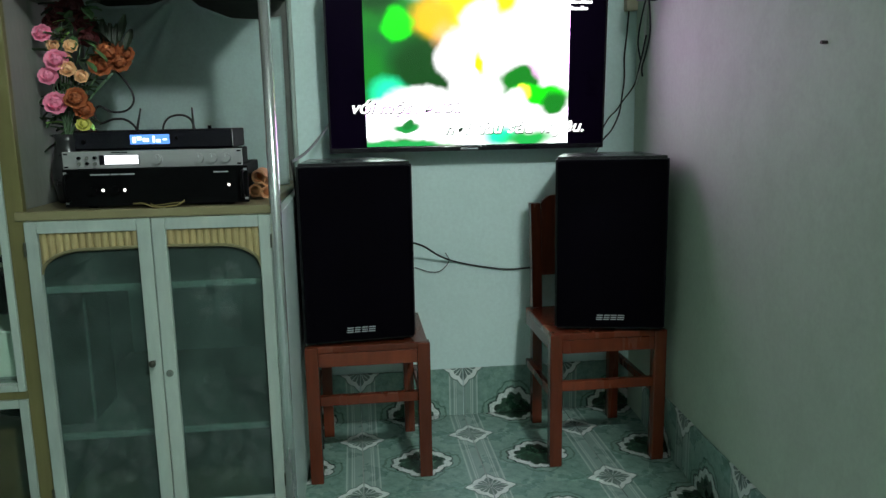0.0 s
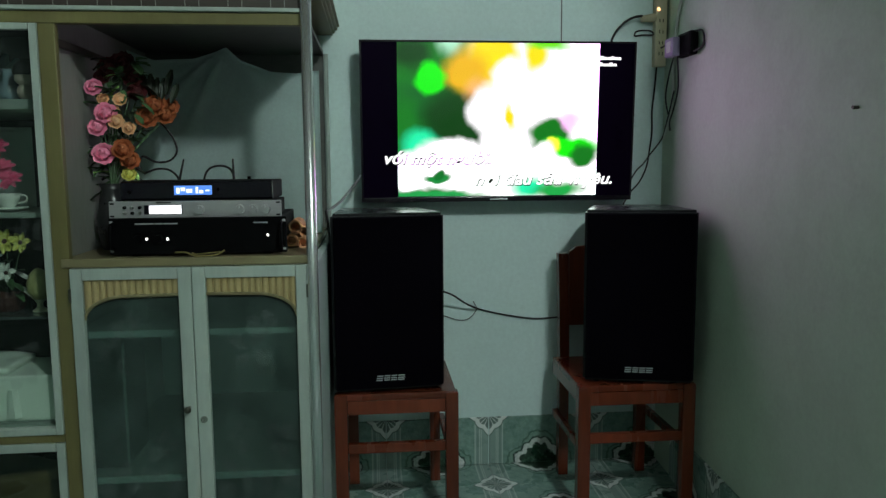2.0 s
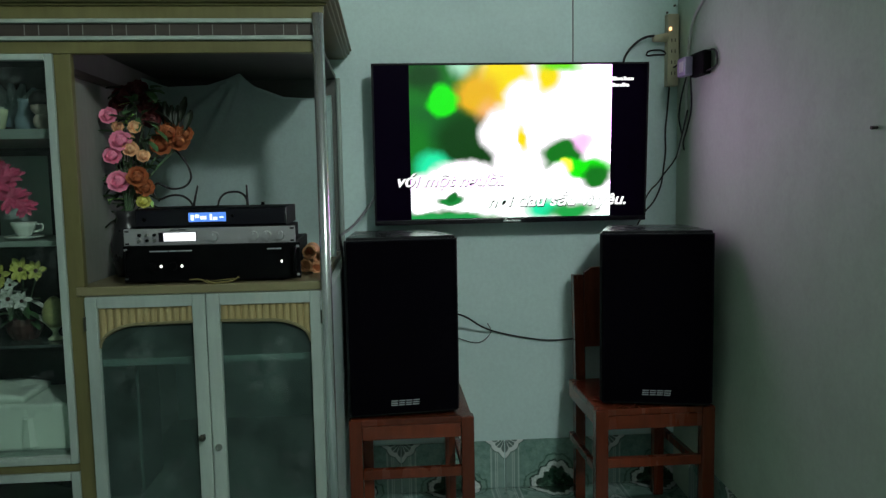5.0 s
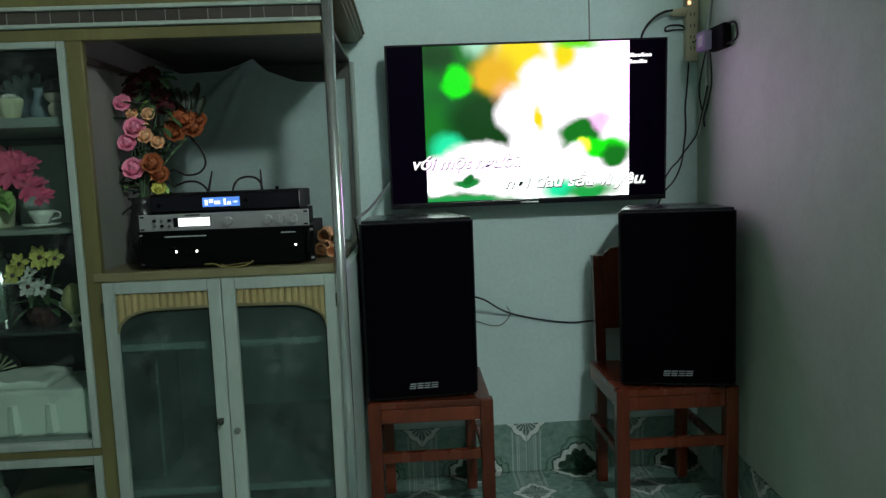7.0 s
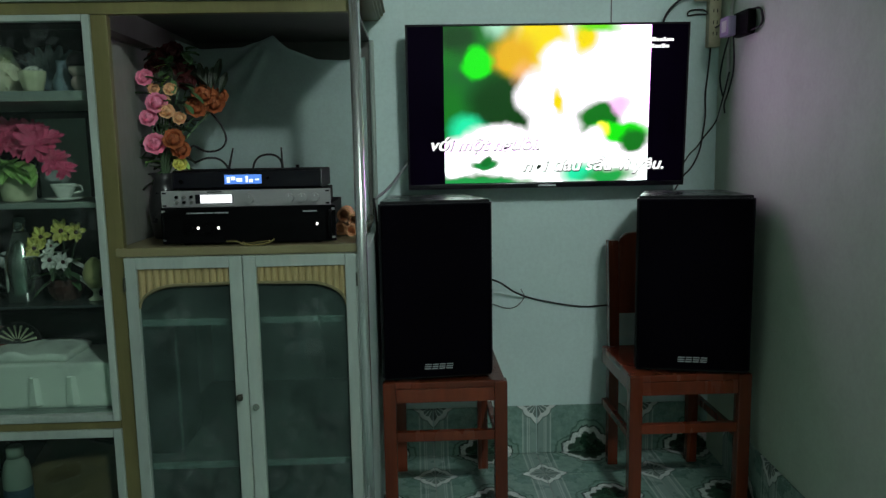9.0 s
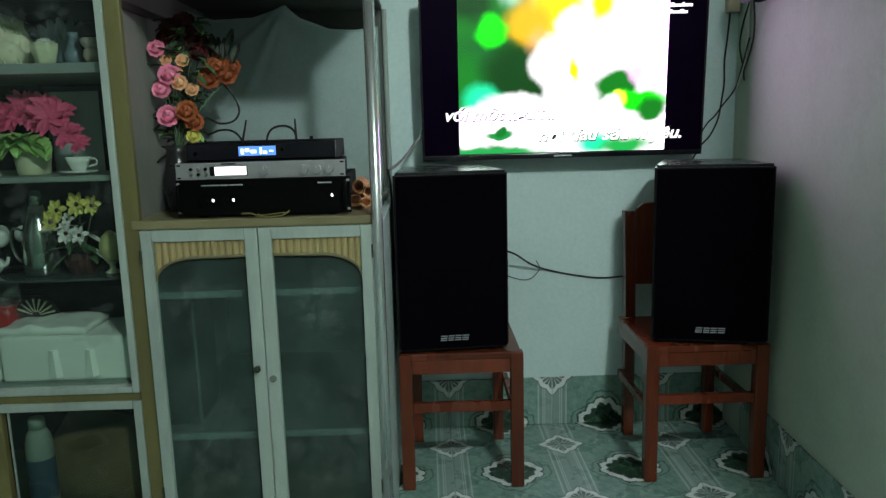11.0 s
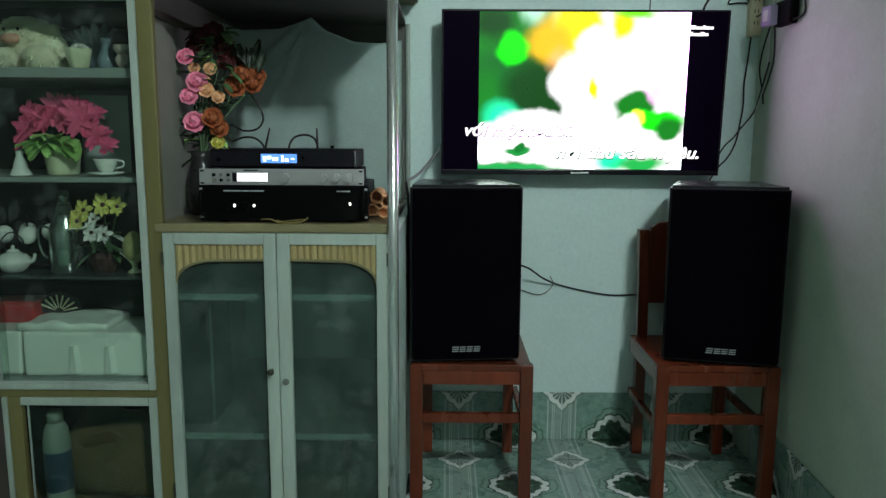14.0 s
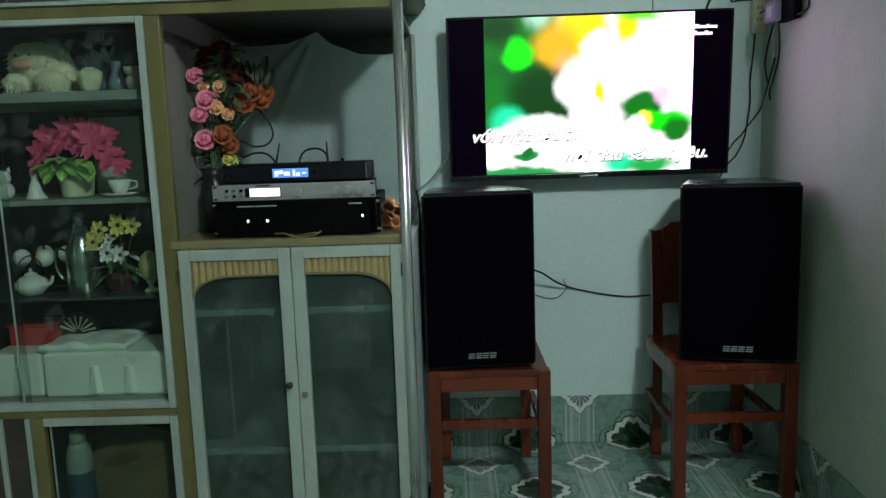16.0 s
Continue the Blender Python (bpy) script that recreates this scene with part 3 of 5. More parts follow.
# added over the wall: its dark grey is the shadow above the sheet
part("bay_shade_back", block(STL + 0.019, DEEP - 0.012, 0.954, -0.093, DEEP, 1.584), bay_ceiling, cabinet, "added back board, dark for the bay's shadow")
bm = bmesh.new()
rod(bm, (-0.081, -0.012, 0.0), (-0.081, -0.012, 1.634), 0.0145, n=20)
part("corner_tube", bm, alu, cabinet, "bright aluminium corner tube", smooth=True)
bm = bmesh.new()
rod(bm, (-0.084, DEEP - 0.02, 0.954), (-0.084, DEEP - 0.02, 1.585), 0.009, n=10)
part("rear_post", bm, whitewood, cabinet, "slim white rear post")


def arch_panel(x0, x1, mirror):
    """Spandrel with an arched lower edge, fluted; outer side hangs lower."""
    top, mid, low = 0.898, 0.855, 0.795
    reach = 0.105
    out = []
    n = 16
    for k in range(n + 1):
        t = k / n
        ang = math.pi / 2 * t
        out.append((reach * (1 - math.cos(ang)), low + (mid - low) * math.sin(ang)))
    out.append((x1 - x0, mid + 0.002))
    return [((x0 + a) if not mirror else (x1 - a), z) for a, z in out], top


def etch(parent, sprays, edge, y, rng):
    """Frosted leaf shapes fanned round points of a pane."""
    for sx, sz, rad, count in sprays:
        for k in range(count):
            a = 2 * math.pi * k / count + rng.uniform(-0.35, 0.35)
            ln = rad * rng.uniform(0.55, 1.05)
            dx, dz = math.cos(a), math.sin(a)
            wide = rng.uniform(0.7, 1.2)
            pts = []
            for t, ww in ((0.15, 0), (0.28, 0.15), (0.45, 0.25), (0.65, 0.27), (0.85, 0.16), (1.0, 0.0), (0.85, -0.16), (0.65, -0.27), (0.45, -0.25), (0.28, -0.15)):
                px, pz = sx + dx * ln * t - dz * ln * ww * wide, sz + dz * ln * t + dx * ln * ww * wide
                pts.append((min(max(px, edge[0]), edge[1]), y + 0.00002 * k, pz))
            bm = bmesh.new()
            bm.faces.new([bm.verts.new(p) for p in pts])
            etched = part("etched_petal", bm, frost, parent, "frosted etching on the glass")
            etched.visible_shadow = False


def cabinet_door(x0, x1, mirror):
    """Framed glass door; x0, x1 outer edges; the hinge side hangs lower in the arch."""
    hinge, inner = 0.030, 0.034
    g0, g1 = (x0 + hinge, x1 - inner) if not mirror else (x0 + inner, x1 - hinge)
    z0, z1, b0, b1 = 0.120, 0.9285, 0.152, 0.898
    door = part("door", block(x0, -0.012, z0, g0, 0.012, z1, bevel=0.003), whitewood, cabinet, "white framed glass door")
    part("frame_stile", block(g1, -0.012, z0, x1, 0.012, z1, bevel=0.003), whitewood, door)
    part("frame_rail", block(g0, -0.011, b1, g1, 0.011, z1, bevel=0.002), whitewood, door)
    part("frame_rail", block(g0, -0.011, z0, g1, 0.011, b0, bevel=0.002), whitewood, door)
    glass = part("pane", block(g0 + 0.0005, 0.002, b0, g1 - 0.0005, 0.005, b1), smoked_glass, door, "dusty green-tinted etched glass")
    glass.visible_shadow = False
    line, top = arch_panel(g0, g1, mirror)
    span = g1 - g0
    flutes = 13
    w = span / flutes
    for k in range(flutes):
        bm = bmesh.new()
        xa = g0 + k * w
        xc = xa + w / 2
        zl = np.interp(xc, [p[0] for p in sorted(line)], [p[1] for p in sorted(line)])
        prof = [(-0.5, 0.0), (-0.30, -0.0035), (0.0, -0.0052), (0.30, -0.0035), (0.5, 0.0)]
        zs = [np.interp(xc + f * w, [p[0] for p in sorted(line)], [p[1] for p in sorted(line)]) for f, _ in prof]
        tv = [bm.verts.new((xc + f * w, -0.001 + d, top)) for f, d in prof]
        bv = [bm.verts.new((xc + f * w, -0.001 + d, z)) for (f, d), z in zip(prof, zs)]
        for i in range(4):
            bm.faces.new((tv[i], tv[i + 1], bv[i + 1], bv[i]))
        part("flute", bm, fluted, door, "tan wooden flute")
    bm = bmesh.new()
    tube(bm, [(px, -0.004, pz - 0.001) for px, pz in line], 0.0045, n=6, per=2)
    part("arch_bead", bm, cream, door, "cream arch bead")
    rng = random.Random(11 if mirror else 7)
    cx = g0 + 0.10 if not mirror else g1 - 0.09
    sprays = [(cx, 0.775, 0.050, 8), (cx - 0.03, 0.70, 0.085, 5), (g0 + 0.06, 0.34, 0.085, 6), (g0 + 0.16, 0.33, 0.090, 6), (g0 + 0.19, 0.24, 0.075, 5), (g0 + 0.09, 0.235, 0.085, 6), (g0 + 0.18, 0.45, 0.060, 5), (g0 + 0.07, 0.47, 0.060, 4)]
    etch(door, sprays, (g0 + 0.003, g1 - 0.003), 0.0012, rng)
    for hz in (0.20, 0.86):
        hx = x0 - 0.001 if not mirror else x1 + 0.001
        bm = bmesh.new()
        rod(bm, (hx, -0.013, hz - 0.018), (hx, -0.013, hz + 0.018), 0.0035, n=8)
        part("hinge", bm, knob_metal, door, "dark metal hinge")
    return door, (x1 - 0.008 if not mirror else x0 + 0.014)


left_door, kx = cabinet_door(-0.6935, -0.3925, False)
right_door, lx = cabinet_door(-0.3905, -0.0965, True)
bm = bmesh.new()
rod(bm, (-0.412, -0.012, 0.553), (-0.412, -0.026, 0.553), 0.005, 0.004, n=10)
ball(bm, (-0.412, -0.031, 0.553), 0.0095, (1, 0.7, 1), n=12)
part("knob", bm, knob_metal, left_door, "small dark metal knob", smooth=True)
bm = bmesh.new()
rod(bm, (-0.375, -0.012, 0.520), (-0.375, -0.017, 0.520), 0.0095, 0.0085, n=16)
box(bm, -0.3758, -0.0185, 0.515, -0.3742, -0.0168, 0.525)
part("lock", bm, lock_metal, right_door, "round steel lock")
for z in (0.735, 0.330):
    board = part("inner_shelf", block(STL + 0.02, 0.049, z, -0.093, DEEP - 0.05, z + 0.016, bevel=0.002), grey_board, cabinet, "grey inner shelf")
    part("shelf_edge", block(STL + 0.02, 0.043, z - 0.001, -0.093, 0.0488, z + 0.017, bevel=0.001), pale_edge, board, "pale front edge")

# glazed display bay: white frame, shelves, sliding glass
DL = CL + 0.02
part("display_frame", block(STL - 0.0195, -0.006, 0.490, STL - 0.0005, 0.016, 1.540, bevel=0.003), whitewood, cabinet, "white glazing frame")
part("display_frame", block(DL, -0.006, 1.524, STL - 0.020, 0.016, 1.540, bevel=0.003), whitewood, cabinet, "white glazing frame")
part("display_frame", block(DL, -0.006, 0.490, STL - 0.020, 0.016, 0.508, bevel=0.003), whitewood, cabinet, "white glazing frame")
part("mid_rail", block(DL, 0.0, 0.468, STL - 0.0005, 0.022, 0.4895, bevel=0.002), olive, cabinet)
part("display_floor", block(DL, 0.017, 0.486, STL - 0.001, DEEP - 0.30, 0.508), shelf_board, cabinet)
# near-black, so the shade behind the shelves is in its colour
part("display_back", block(DL, DEEP - 0.33, 0.10, STL - 0.001, DEEP - 0.318, 1.585), inside_dark, cabinet, "display back board, near-black for the bay's shade")
part("display_shelf", block(DL, 0.045, 1.334, STL - 0.001, DEEP - 0.335, 1.360, bevel=0.002), shelf_board, cabinet, "pale wooden shelf")
part("display_shelf", block(DL, 0.045, 1.057, STL - 0.001, DEEP - 0.335, 1.071, bevel=0.002), shelf_board, cabinet, "pale wooden shelf")
part("display_shelf", block(DL, 0.045, 0.790, STL - 0.001, DEEP - 0.335, 0.797, bevel=0.001), dark_glass, cabinet, "thin dark glass shelf")
for a, b, yy in ((-1.166, STL - 0.021, 0.012), (DL, -1.15, 0.020)):
    g = part("sliding_pane", block(a, yy, 0.510, b, yy + 0.004, 1.522), clear_glass, cabinet, "clear sliding glass pane")
    g.visible_shadow = False
    if a < -1.2:
        continue
    etch(g, [(-0.945, 1.445, 0.08, 5), (-0.86, 1.47, 0.075, 6), (-0.93, 0.90, 0.085, 5), (-1.07, 0.70, 0.09, 7), (-0.84, 0.68, 0.08, 7), (-1.00, 1.00, 0.07, 5), (-0.79, 1.02, 0.06, 6), (-1.12, 1.25, 0.08, 6), (-1.11, 0.94, 0.08, 6)], (a + 0.003, b - 0.003), yy - 0.0012, random.Random(31))
part("pane_edge", block(-1.168, 0.0105, 0.510, -1.1655, 0.0165, 1.522), shelf_board, cabinet, "ground glass edge")
# lower compartment
part("lower_frame", block(STL - 0.0225, -0.004, 0.12, STL - 0.0005, 0.018, 0.467, bevel=0.003), whitewood, cabinet, "white glazing frame")
part("lower_frame", block(-1.112, -0.004, 0.444, STL - 0.023, 0.018, 0.467, bevel=0.003), whitewood, cabinet, "white glazing frame")
part("lower_stile", block(-1.150, 0.0, 0.12, -1.113, 0.022, 0.467, bevel=0.003), olive, cabinet)
g = part("lower_pane", block(-1.098, 0.008, 0.12, STL - 0.0235, 0.012, 0.443), clear_glass, cabinet, "clear glass pane")
g.visible_shadow = False
part("pane_edge", block(-1.1005, 0.006, 0.12, -1.098, 0.014, 0.443), shelf_board, cabinet, "ground glass edge")
part("drawer_front", block(-1.228, 0.004, 0.12, -1.166, 0.022, 0.466, bevel=0.002), dark_band, cabinet, "dark brown panel")
part("panel_bead", block(-1.165, -0.003, 0.12, -1.151, 0.018, 0.467, bevel=0.003), whitewood, cabinet)
part("panel_bead", block(-1.243, -0.003, 0.12, -1.229, 0.018, 0.467, bevel=0.003), whitewood, cabinet)
part("drawer_front", block(DL, 0.004, 0.12, -1.244, 0.022, 0.466, bevel=0.002), dark_band, cabinet, "dark brown panel")


# ---- television ----
TVY = 2.715
tv = thing("television", (0.537, TVY + 0.02, 1.039), "flat black television showing a blurred flower film with captions", "television")
tv.matrix_world = pose(0.537, TVY + 0.02, 1.039, 3.0, 0, 0)
W, H = 0.985, 0.5632
part("casing", block(-W / 2, 0.004, 0, W / 2, 0.05, H, bevel=0.004), gloss_black, tv)
part("back_bulge", block(-W * 0.35, 0.05, 0.05, W * 0.35, 0.085, H * 0.7, bevel=0.012), black_metal, tv)
bm = bmesh.new()
box(bm, -W / 2, -0.004, H - 0.007, W / 2, 0.006, H, bevel=0.0015)
box(bm, -W / 2, -0.004, 0, W / 2, 0.006, 0.017, bevel=0.0015)
box(bm, -W / 2, -0.004, 0.017, -W / 2 + 0.007, 0.006, H - 0.007)
box(bm, W / 2 - 0.007, -0.004, 0.017, W / 2, 0.006, H - 0.007)
part("bezel", bm, gloss_black, tv, "thin gloss black bezel")
part("panel", block(-W / 2 + 0.006, 0.0, 0.015, W / 2 - 0.006, 0.0045, H - 0.006), screen_dark, tv, "dark purple-black screen margin")
PW, PH = 0.7215, 0.536
pic = part("picture", block(0, -0.0006, 0, PW, 0.001, PH), picture_material(PW, PH), tv, "lit film picture of white flowers and leaves")
pic.location = (-0.3625, 0, 0.0198)
bm = bmesh.new()
box(bm, -0.032, -0.0065, 0.004, 0.032, -0.0035, 0.010, bevel=0.001)
part("badge", bm, silver, tv, "small silver badge")
bm = bmesh.new()
box(bm, -0.15, 0.085, 0.15, 0.15, 0.0895, 0.38, bevel=0.001)
for sx in (-0.1, 0.1):
    box(bm, sx - 0.015, 0.0895, 0.12, sx + 0.015, 0.097, 0.30, bevel=0.002)
part("wall_mount", bm, black_metal, tv, "black steel wall mount")


def caption(text, x, z, size, width):
    """One line of white slanted lettering with a dark rim, drawn out to the given width."""
    for nm, mat, dx, dz, off, dy in (("caption_rim", letter_rim, 0.0020, -0.0030, 0.0022, -0.0014), ("caption", letter_white, 0, 0, 0.0012, -0.0022)):
        cu = bpy.data.curves.new(nm, "FONT")
        cu.body, cu.size, cu.shear, cu.offset, cu.extrude = text, size, 0.3, off, 0.0002
        ob = new(nm, cu)
        dg = bpy.context.evaluated_depsgraph_get()
        me = bpy.data.meshes.new_from_object(ob.evaluated_get(dg))
        bpy.data.objects.remove(ob)
        me.materials.clear()
        me.materials.append(mat)
        span = max(v.co.x for v in me.vertices) - min(v.co.x for v in me.vertices)
        for v in me.vertices:
            v.co.x *= width / span
        mo = new(nm, me)
        mo.parent = tv
        mo.matrix_local = pose(x + dx, dy, z + dz, 90, 0, 0)


caption("với một người.", -0.4165, 0.137, 0.058, 0.381)
caption("nỗi đau sầu vì yêu.", -0.0895, 0.060, 0.058, 0.506)
bm = bmesh.new()
for bx, bz, widths in ((0.359, 0.500, (16, 9, 12, 8, 14, 10)), (0.359, 0.478, (10, 14, 7, 12, 12))):
    for k, wide in enumerate(widths):
        box(bm, bx, -0.0022, bz, bx + wide / 1000, -0.001, bz + 0.009 + 0.004 * (k % 3 == 0))
        bx += wide / 1000 + 0.0018
part("caption_bar", bm, letter_white, tv, "white unreadable writing")


# ---- chairs and loudspeakers ----
def chair(at, label, turn=0.0):
    c = thing("chair", at, label, "chair", "pair of wooden chairs under the loudspeakers", turn)
    w, d, s = 0.393, 0.40, 0.455
    part("seat", block(-w / 2 + 0.006, 0.008, s - 0.022, w / 2 - 0.006, d - 0.02, s, bevel=0.004), chairwood, c)
    for sx in (-1, 1):
        x0 = sx * (w / 2 - 0.0205)
        part("leg", block(x0 - 0.0205, 0, 0, x0 + 0.0205, 0.041, s - 0.001, bevel=0.004), chairwood, c)
        bm = bmesh.new()
        xb = sx * (w / 2 - 0.047)
        ring = [(d - 0.036, 0.0), (d - 0.036, s), (d - 0.028, 0.60), (d - 0.004, 0.84)]
        for (ya, za), (yb, zb) in zip(ring, ring[1:]):
            vs = [bm.verts.new(p) for p in ((xb - 0.018, ya, za), (xb + 0.018, ya, za), (xb + 0.018, ya + 0.036, za), (xb - 0.018, ya + 0.036, za), (xb - 0.018, yb, zb), (xb + 0.018, yb, zb), (xb + 0.018, yb + 0.036, zb), (xb - 0.018, yb + 0.036, zb))]
            for q in ((0, 1, 5, 4), (1, 2, 6, 5), (2, 3, 7, 6), (3, 0, 4, 7), (0, 3, 2, 1), (4, 5, 6, 7)):
                bm.faces.new([vs[i] for i in q])
        bmesh.ops.remove_doubles(bm, verts=bm.verts, dist=0.0005)
        part("back_post", bm, chairwood, c)
        part("side_rail", block(x0 - 0.011, 0.0415, s - 0.066, x0 + 0.011, d - 0.002, s - 0.0225, bevel=0.002), chairwood, c)
        part("side_stretcher", block(x0 - 0.010, 0.0415, 0.225, x0 + 0.010, d - 0.002, 0.250, bevel=0.002), chairwood, c)
    part("front_rail", block(-w / 2 + 0.0415, 0.006, s - 0.066, w / 2 - 0.0415, 0.030, s - 0.0225, bevel=0.002), chairwood, c)
    part("front_stretcher", block(-w / 2 + 0.0415, 0.008, 0.260, w / 2 - 0.0415, 0.030, 0.291, bevel=0.002), chairwood, c)
    part("back_rail", block(-w / 2 + 0.066, d - 0.030, s - 0.066, w / 2 - 0.066, d - 0.008, s - 0.0225, bevel=0.002), chairwood, c)
    bm = bmesh.new()
    prism(bm, [(-w / 2 + 0.066, 0.575), (w / 2 - 0.066, 0.575), (w / 2 - 0.066, 0.85), (w / 2 - 0.09, 0.868), (0, 0.878), (-w / 2 + 0.09, 0.868), (-w / 2 + 0.066, 0.85)], d - 0.022, d - 0.002)
    part("backrest", bm, chairwood, c, "broad back panel with a curved top")
    return c


chair((0.1475, 2.348, 0), "red-brown lacquered wooden chair carrying a loudspeaker beside the cabinet")
chair((0.932, 2.348, 0), "red-brown lacquered wooden chair carrying a loudspeaker in the corner")


def loudspeaker(at, label, turn, lean, w):
    s = thing("loudspeaker", at, label, "loudspeaker", "pair of black loudspeakers", turn)
    s.matrix_world = pose(*at, -lean, 0, turn)
    h, d, t = 0.561, 0.31, 0.045
    bm = bmesh.new()
    lo = [bm.verts.new(p) for p in ((-w / 2, 0, 0), (w / 2, 0, 0), (w / 2 - t, d, 0), (-w / 2 + t, d, 0))]
    hi = [bm.verts.new((v.co.x, v.co.y, h)) for v in lo]
    bm.faces.new(lo[::-1])
    bm.faces.new(hi)
    for k in range(4):
        bm.faces.new((lo[k], lo[(k + 1) % 4], hi[(k + 1) % 4], hi[k]))
    bmesh.ops.bevel(bm, geom=bm.edges[:], offset=0.007, segments=2, affect="EDGES")
    part("box", bm, black_vinyl, s)
    # thin added top in the paler vinyl, standing for reflected screen light
    bm = bmesh.new()
    lo = [bm.verts.new((x, y, h - 0.003)) for x, y in ((-w / 2 + 0.008, 0.008), (w / 2 - 0.008, 0.008), (w / 2 - t - 0.006, d - 0.008), (-w / 2 + t + 0.006, d - 0.008))]
    hi = [bm.verts.new((v.co.x, v.co.y, h + 0.0018)) for v in lo]
    bm.faces.new(hi)
    for k in range(4):
        bm.faces.new((lo[k], lo[(k + 1) % 4], hi[(k + 1) % 4], hi[k]))
    part("top_panel", bm, sheen_vinyl, s, "black top panel, paler for the screen's sheen")
    part("grille", block(-w / 2 + 0.008, -0.016, 0.010, w / 2 - 0.008, -0.001, h - 0.010, bevel=0.006, seg=3), grille, s, "black cloth front grille")
    # the badge as four plain slanted silver marks
    bm = bmesh.new()
    for x0, wide in ((-0.045, 0.020), (-0.021, 0.018), (0.001, 0.018), (0.023, 0.020)):
        for z0, z1 in ((0.036, 0.0385), (0.0425, 0.045), (0.0495, 0.052)):
            prism(bm, [(x0 + 0.15 * (z0 - 0.036), z0), (x0 + wide + 0.15 * (z0 - 0.036), z0), (x0 + wide + 0.15 * (z1 - 0.036), z1), (x0 + 0.15 * (z1 - 0.036), z1)], -0.0185, -0.0155)
    part("badge", bm, silver, s, "silver badge on the grille")
    for k, (fx, fy) in enumerate(((-0.13, 0.03), (0.13, 0.03), (-0.10, 0.26), (0.10, 0.26))):
        bm = bmesh.new()
        rod(bm, (fx, fy, -0.0065), (fx, fy, 0.004), 0.012, 0.012, n=10)
        part("foot", bm, rubber, s, "rubber foot")
    return s


loudspeaker((0.128, 2.374, 0.4620), "black cloth-fronted loudspeaker on a chair beside the cabinet", 5.0, 0.0, 0.354)
loudspeaker((0.936, 2.366, 0.4620), "black cloth-fronted loudspeaker on a chair in the corner", -13.0, 0.0, 0.356)


# ---- sound equipment in the open bay ----
CT = 0.9425
amp = thing("power_amplifier", (-0.3659, 2.04, CT), "black rack power amplifier with two level lights on the counter", "amplifier")
part("case", block(-0.205, 0.012, 0.008, 0.205, 0.36, 0.098, bevel=0.003), black_metal, amp)
part("front_plate", block(-0.224, 0.0, 0.006, 0.224, 0.012, 0.100, bevel=0.003), black_metal, amp)
for sx in (-1, 1):
    bm = bmesh.new()
    tube(bm, [(sx * 0.212, 0.0, 0.022), (sx * 0.212, -0.022, 0.026), (sx * 0.212, -0.026, 0.053), (sx * 0.212, -0.022, 0.082), (sx * 0.212, 0.0, 0.086)], 0.004, n=8)
    part("handle", bm, black_metal, amp, "black rack handle", smooth=True)
    for hz in (0.016, 0.090):
        part("rack_slot", block(sx * 0.218 - 0.004, -0.0008, hz - 0.003, sx * 0.218 + 0.004, 0.0004, hz + 0.003), brushed, amp)
for dx in (-0.130, -0.078):
    bm = bmesh.new()
    rod(bm, (dx - 0.022, 0.001, 0.046), (dx - 0.022, -0.014, 0.046), 0.012, 0.010, n=16)
    part("level_knob", bm, black_metal, amp)
    bm = bmesh.new()
    ball(bm, (dx, -0.003, 0.046), 0.0034, (1, 0.6, 1.15), n=8)
    part("level_light", bm, led, amp, "white lamp")
bm = bmesh.new()
ball(bm, (0.176, -0.003, 0.052), 0.0030, (1, 0.6, 1.3), n=8)
part("power_light", bm, led, amp, "white lamp")
for a, b in ((-0.158, -0.112), (-0.109, -0.090), (-0.087, -0.052), (0.140, 0.176)):
    part("label_bar", block(a, -0.0012, 0.0835, b, 0.0004, 0.0865), silver, amp, "unreadable printed line")
for fx in (-0.17, 0.17):
    for fy in (0.04, 0.32):
        bm = bmesh.new()
        rod(bm, (fx, fy, 0.0), (fx, fy, 0.010), 0.012, n=10)
        part("foot", bm, rubber, amp)

mix = thing("vocal_processor", (-0.3728, 2.052, CT + 0.0985), "silver-faced rack vocal processor with a lit white display", "mixer")
part("case", block(-0.198, 0.008, 0.001, 0.198, 0.24, 0.042, bevel=0.002), black_metal, mix)
part("face", block(-0.218, 0.0, 0.0, 0.218, 0.008, 0.044, bevel=0.002), brushed, mix, "brushed silver face plate")
part("display_window", block(-0.130, -0.0015, 0.010, -0.034, 0.0006, 0.034, bevel=0.0006), gloss_black, mix)
part("display", block(-0.117, -0.0025, 0.011, -0.036, -0.0012, 0.033), lcd_white, mix, "lit white display")
for k in range(6):
    bm = bmesh.new()
    kx, kz = -0.178 + 0.019 * (k % 3), 0.014 + 0.014 * (k // 3)
    rod(bm, (kx, 0.001, kz), (kx, -0.007, kz), 0.0045, 0.004, n=10)
    part("jack", bm, black_metal if k % 2 else lock_metal, mix)
for kx in (0.010, 0.112, 0.145, 0.178):
    bm = bmesh.new()
    rod(bm, (kx, 0.001, 0.021), (kx, -0.012, 0.021), 0.0125, 0.011, n=20)
    knob = part("dial", bm, brushed, mix, "silver dial", smooth=False)
    part("dial_mark", block(kx - 0.001, -0.0128, 0.024, kx + 0.001, -0.0118, 0.031), silver, knob)
part("label_bar", block(-0.100, -0.0012, 0.0385, -0.062, 0.0004, 0.0415), black_metal, mix, "unreadable printed line")
for sx in (-1, 1):
    for kz in (0.006, 0.038):
        part("rack_slot", block(sx * 0.210 - 0.005, -0.0006, kz - 0.002, sx * 0.210 + 0.005, 0.0006, kz + 0.002), black_metal, mix)

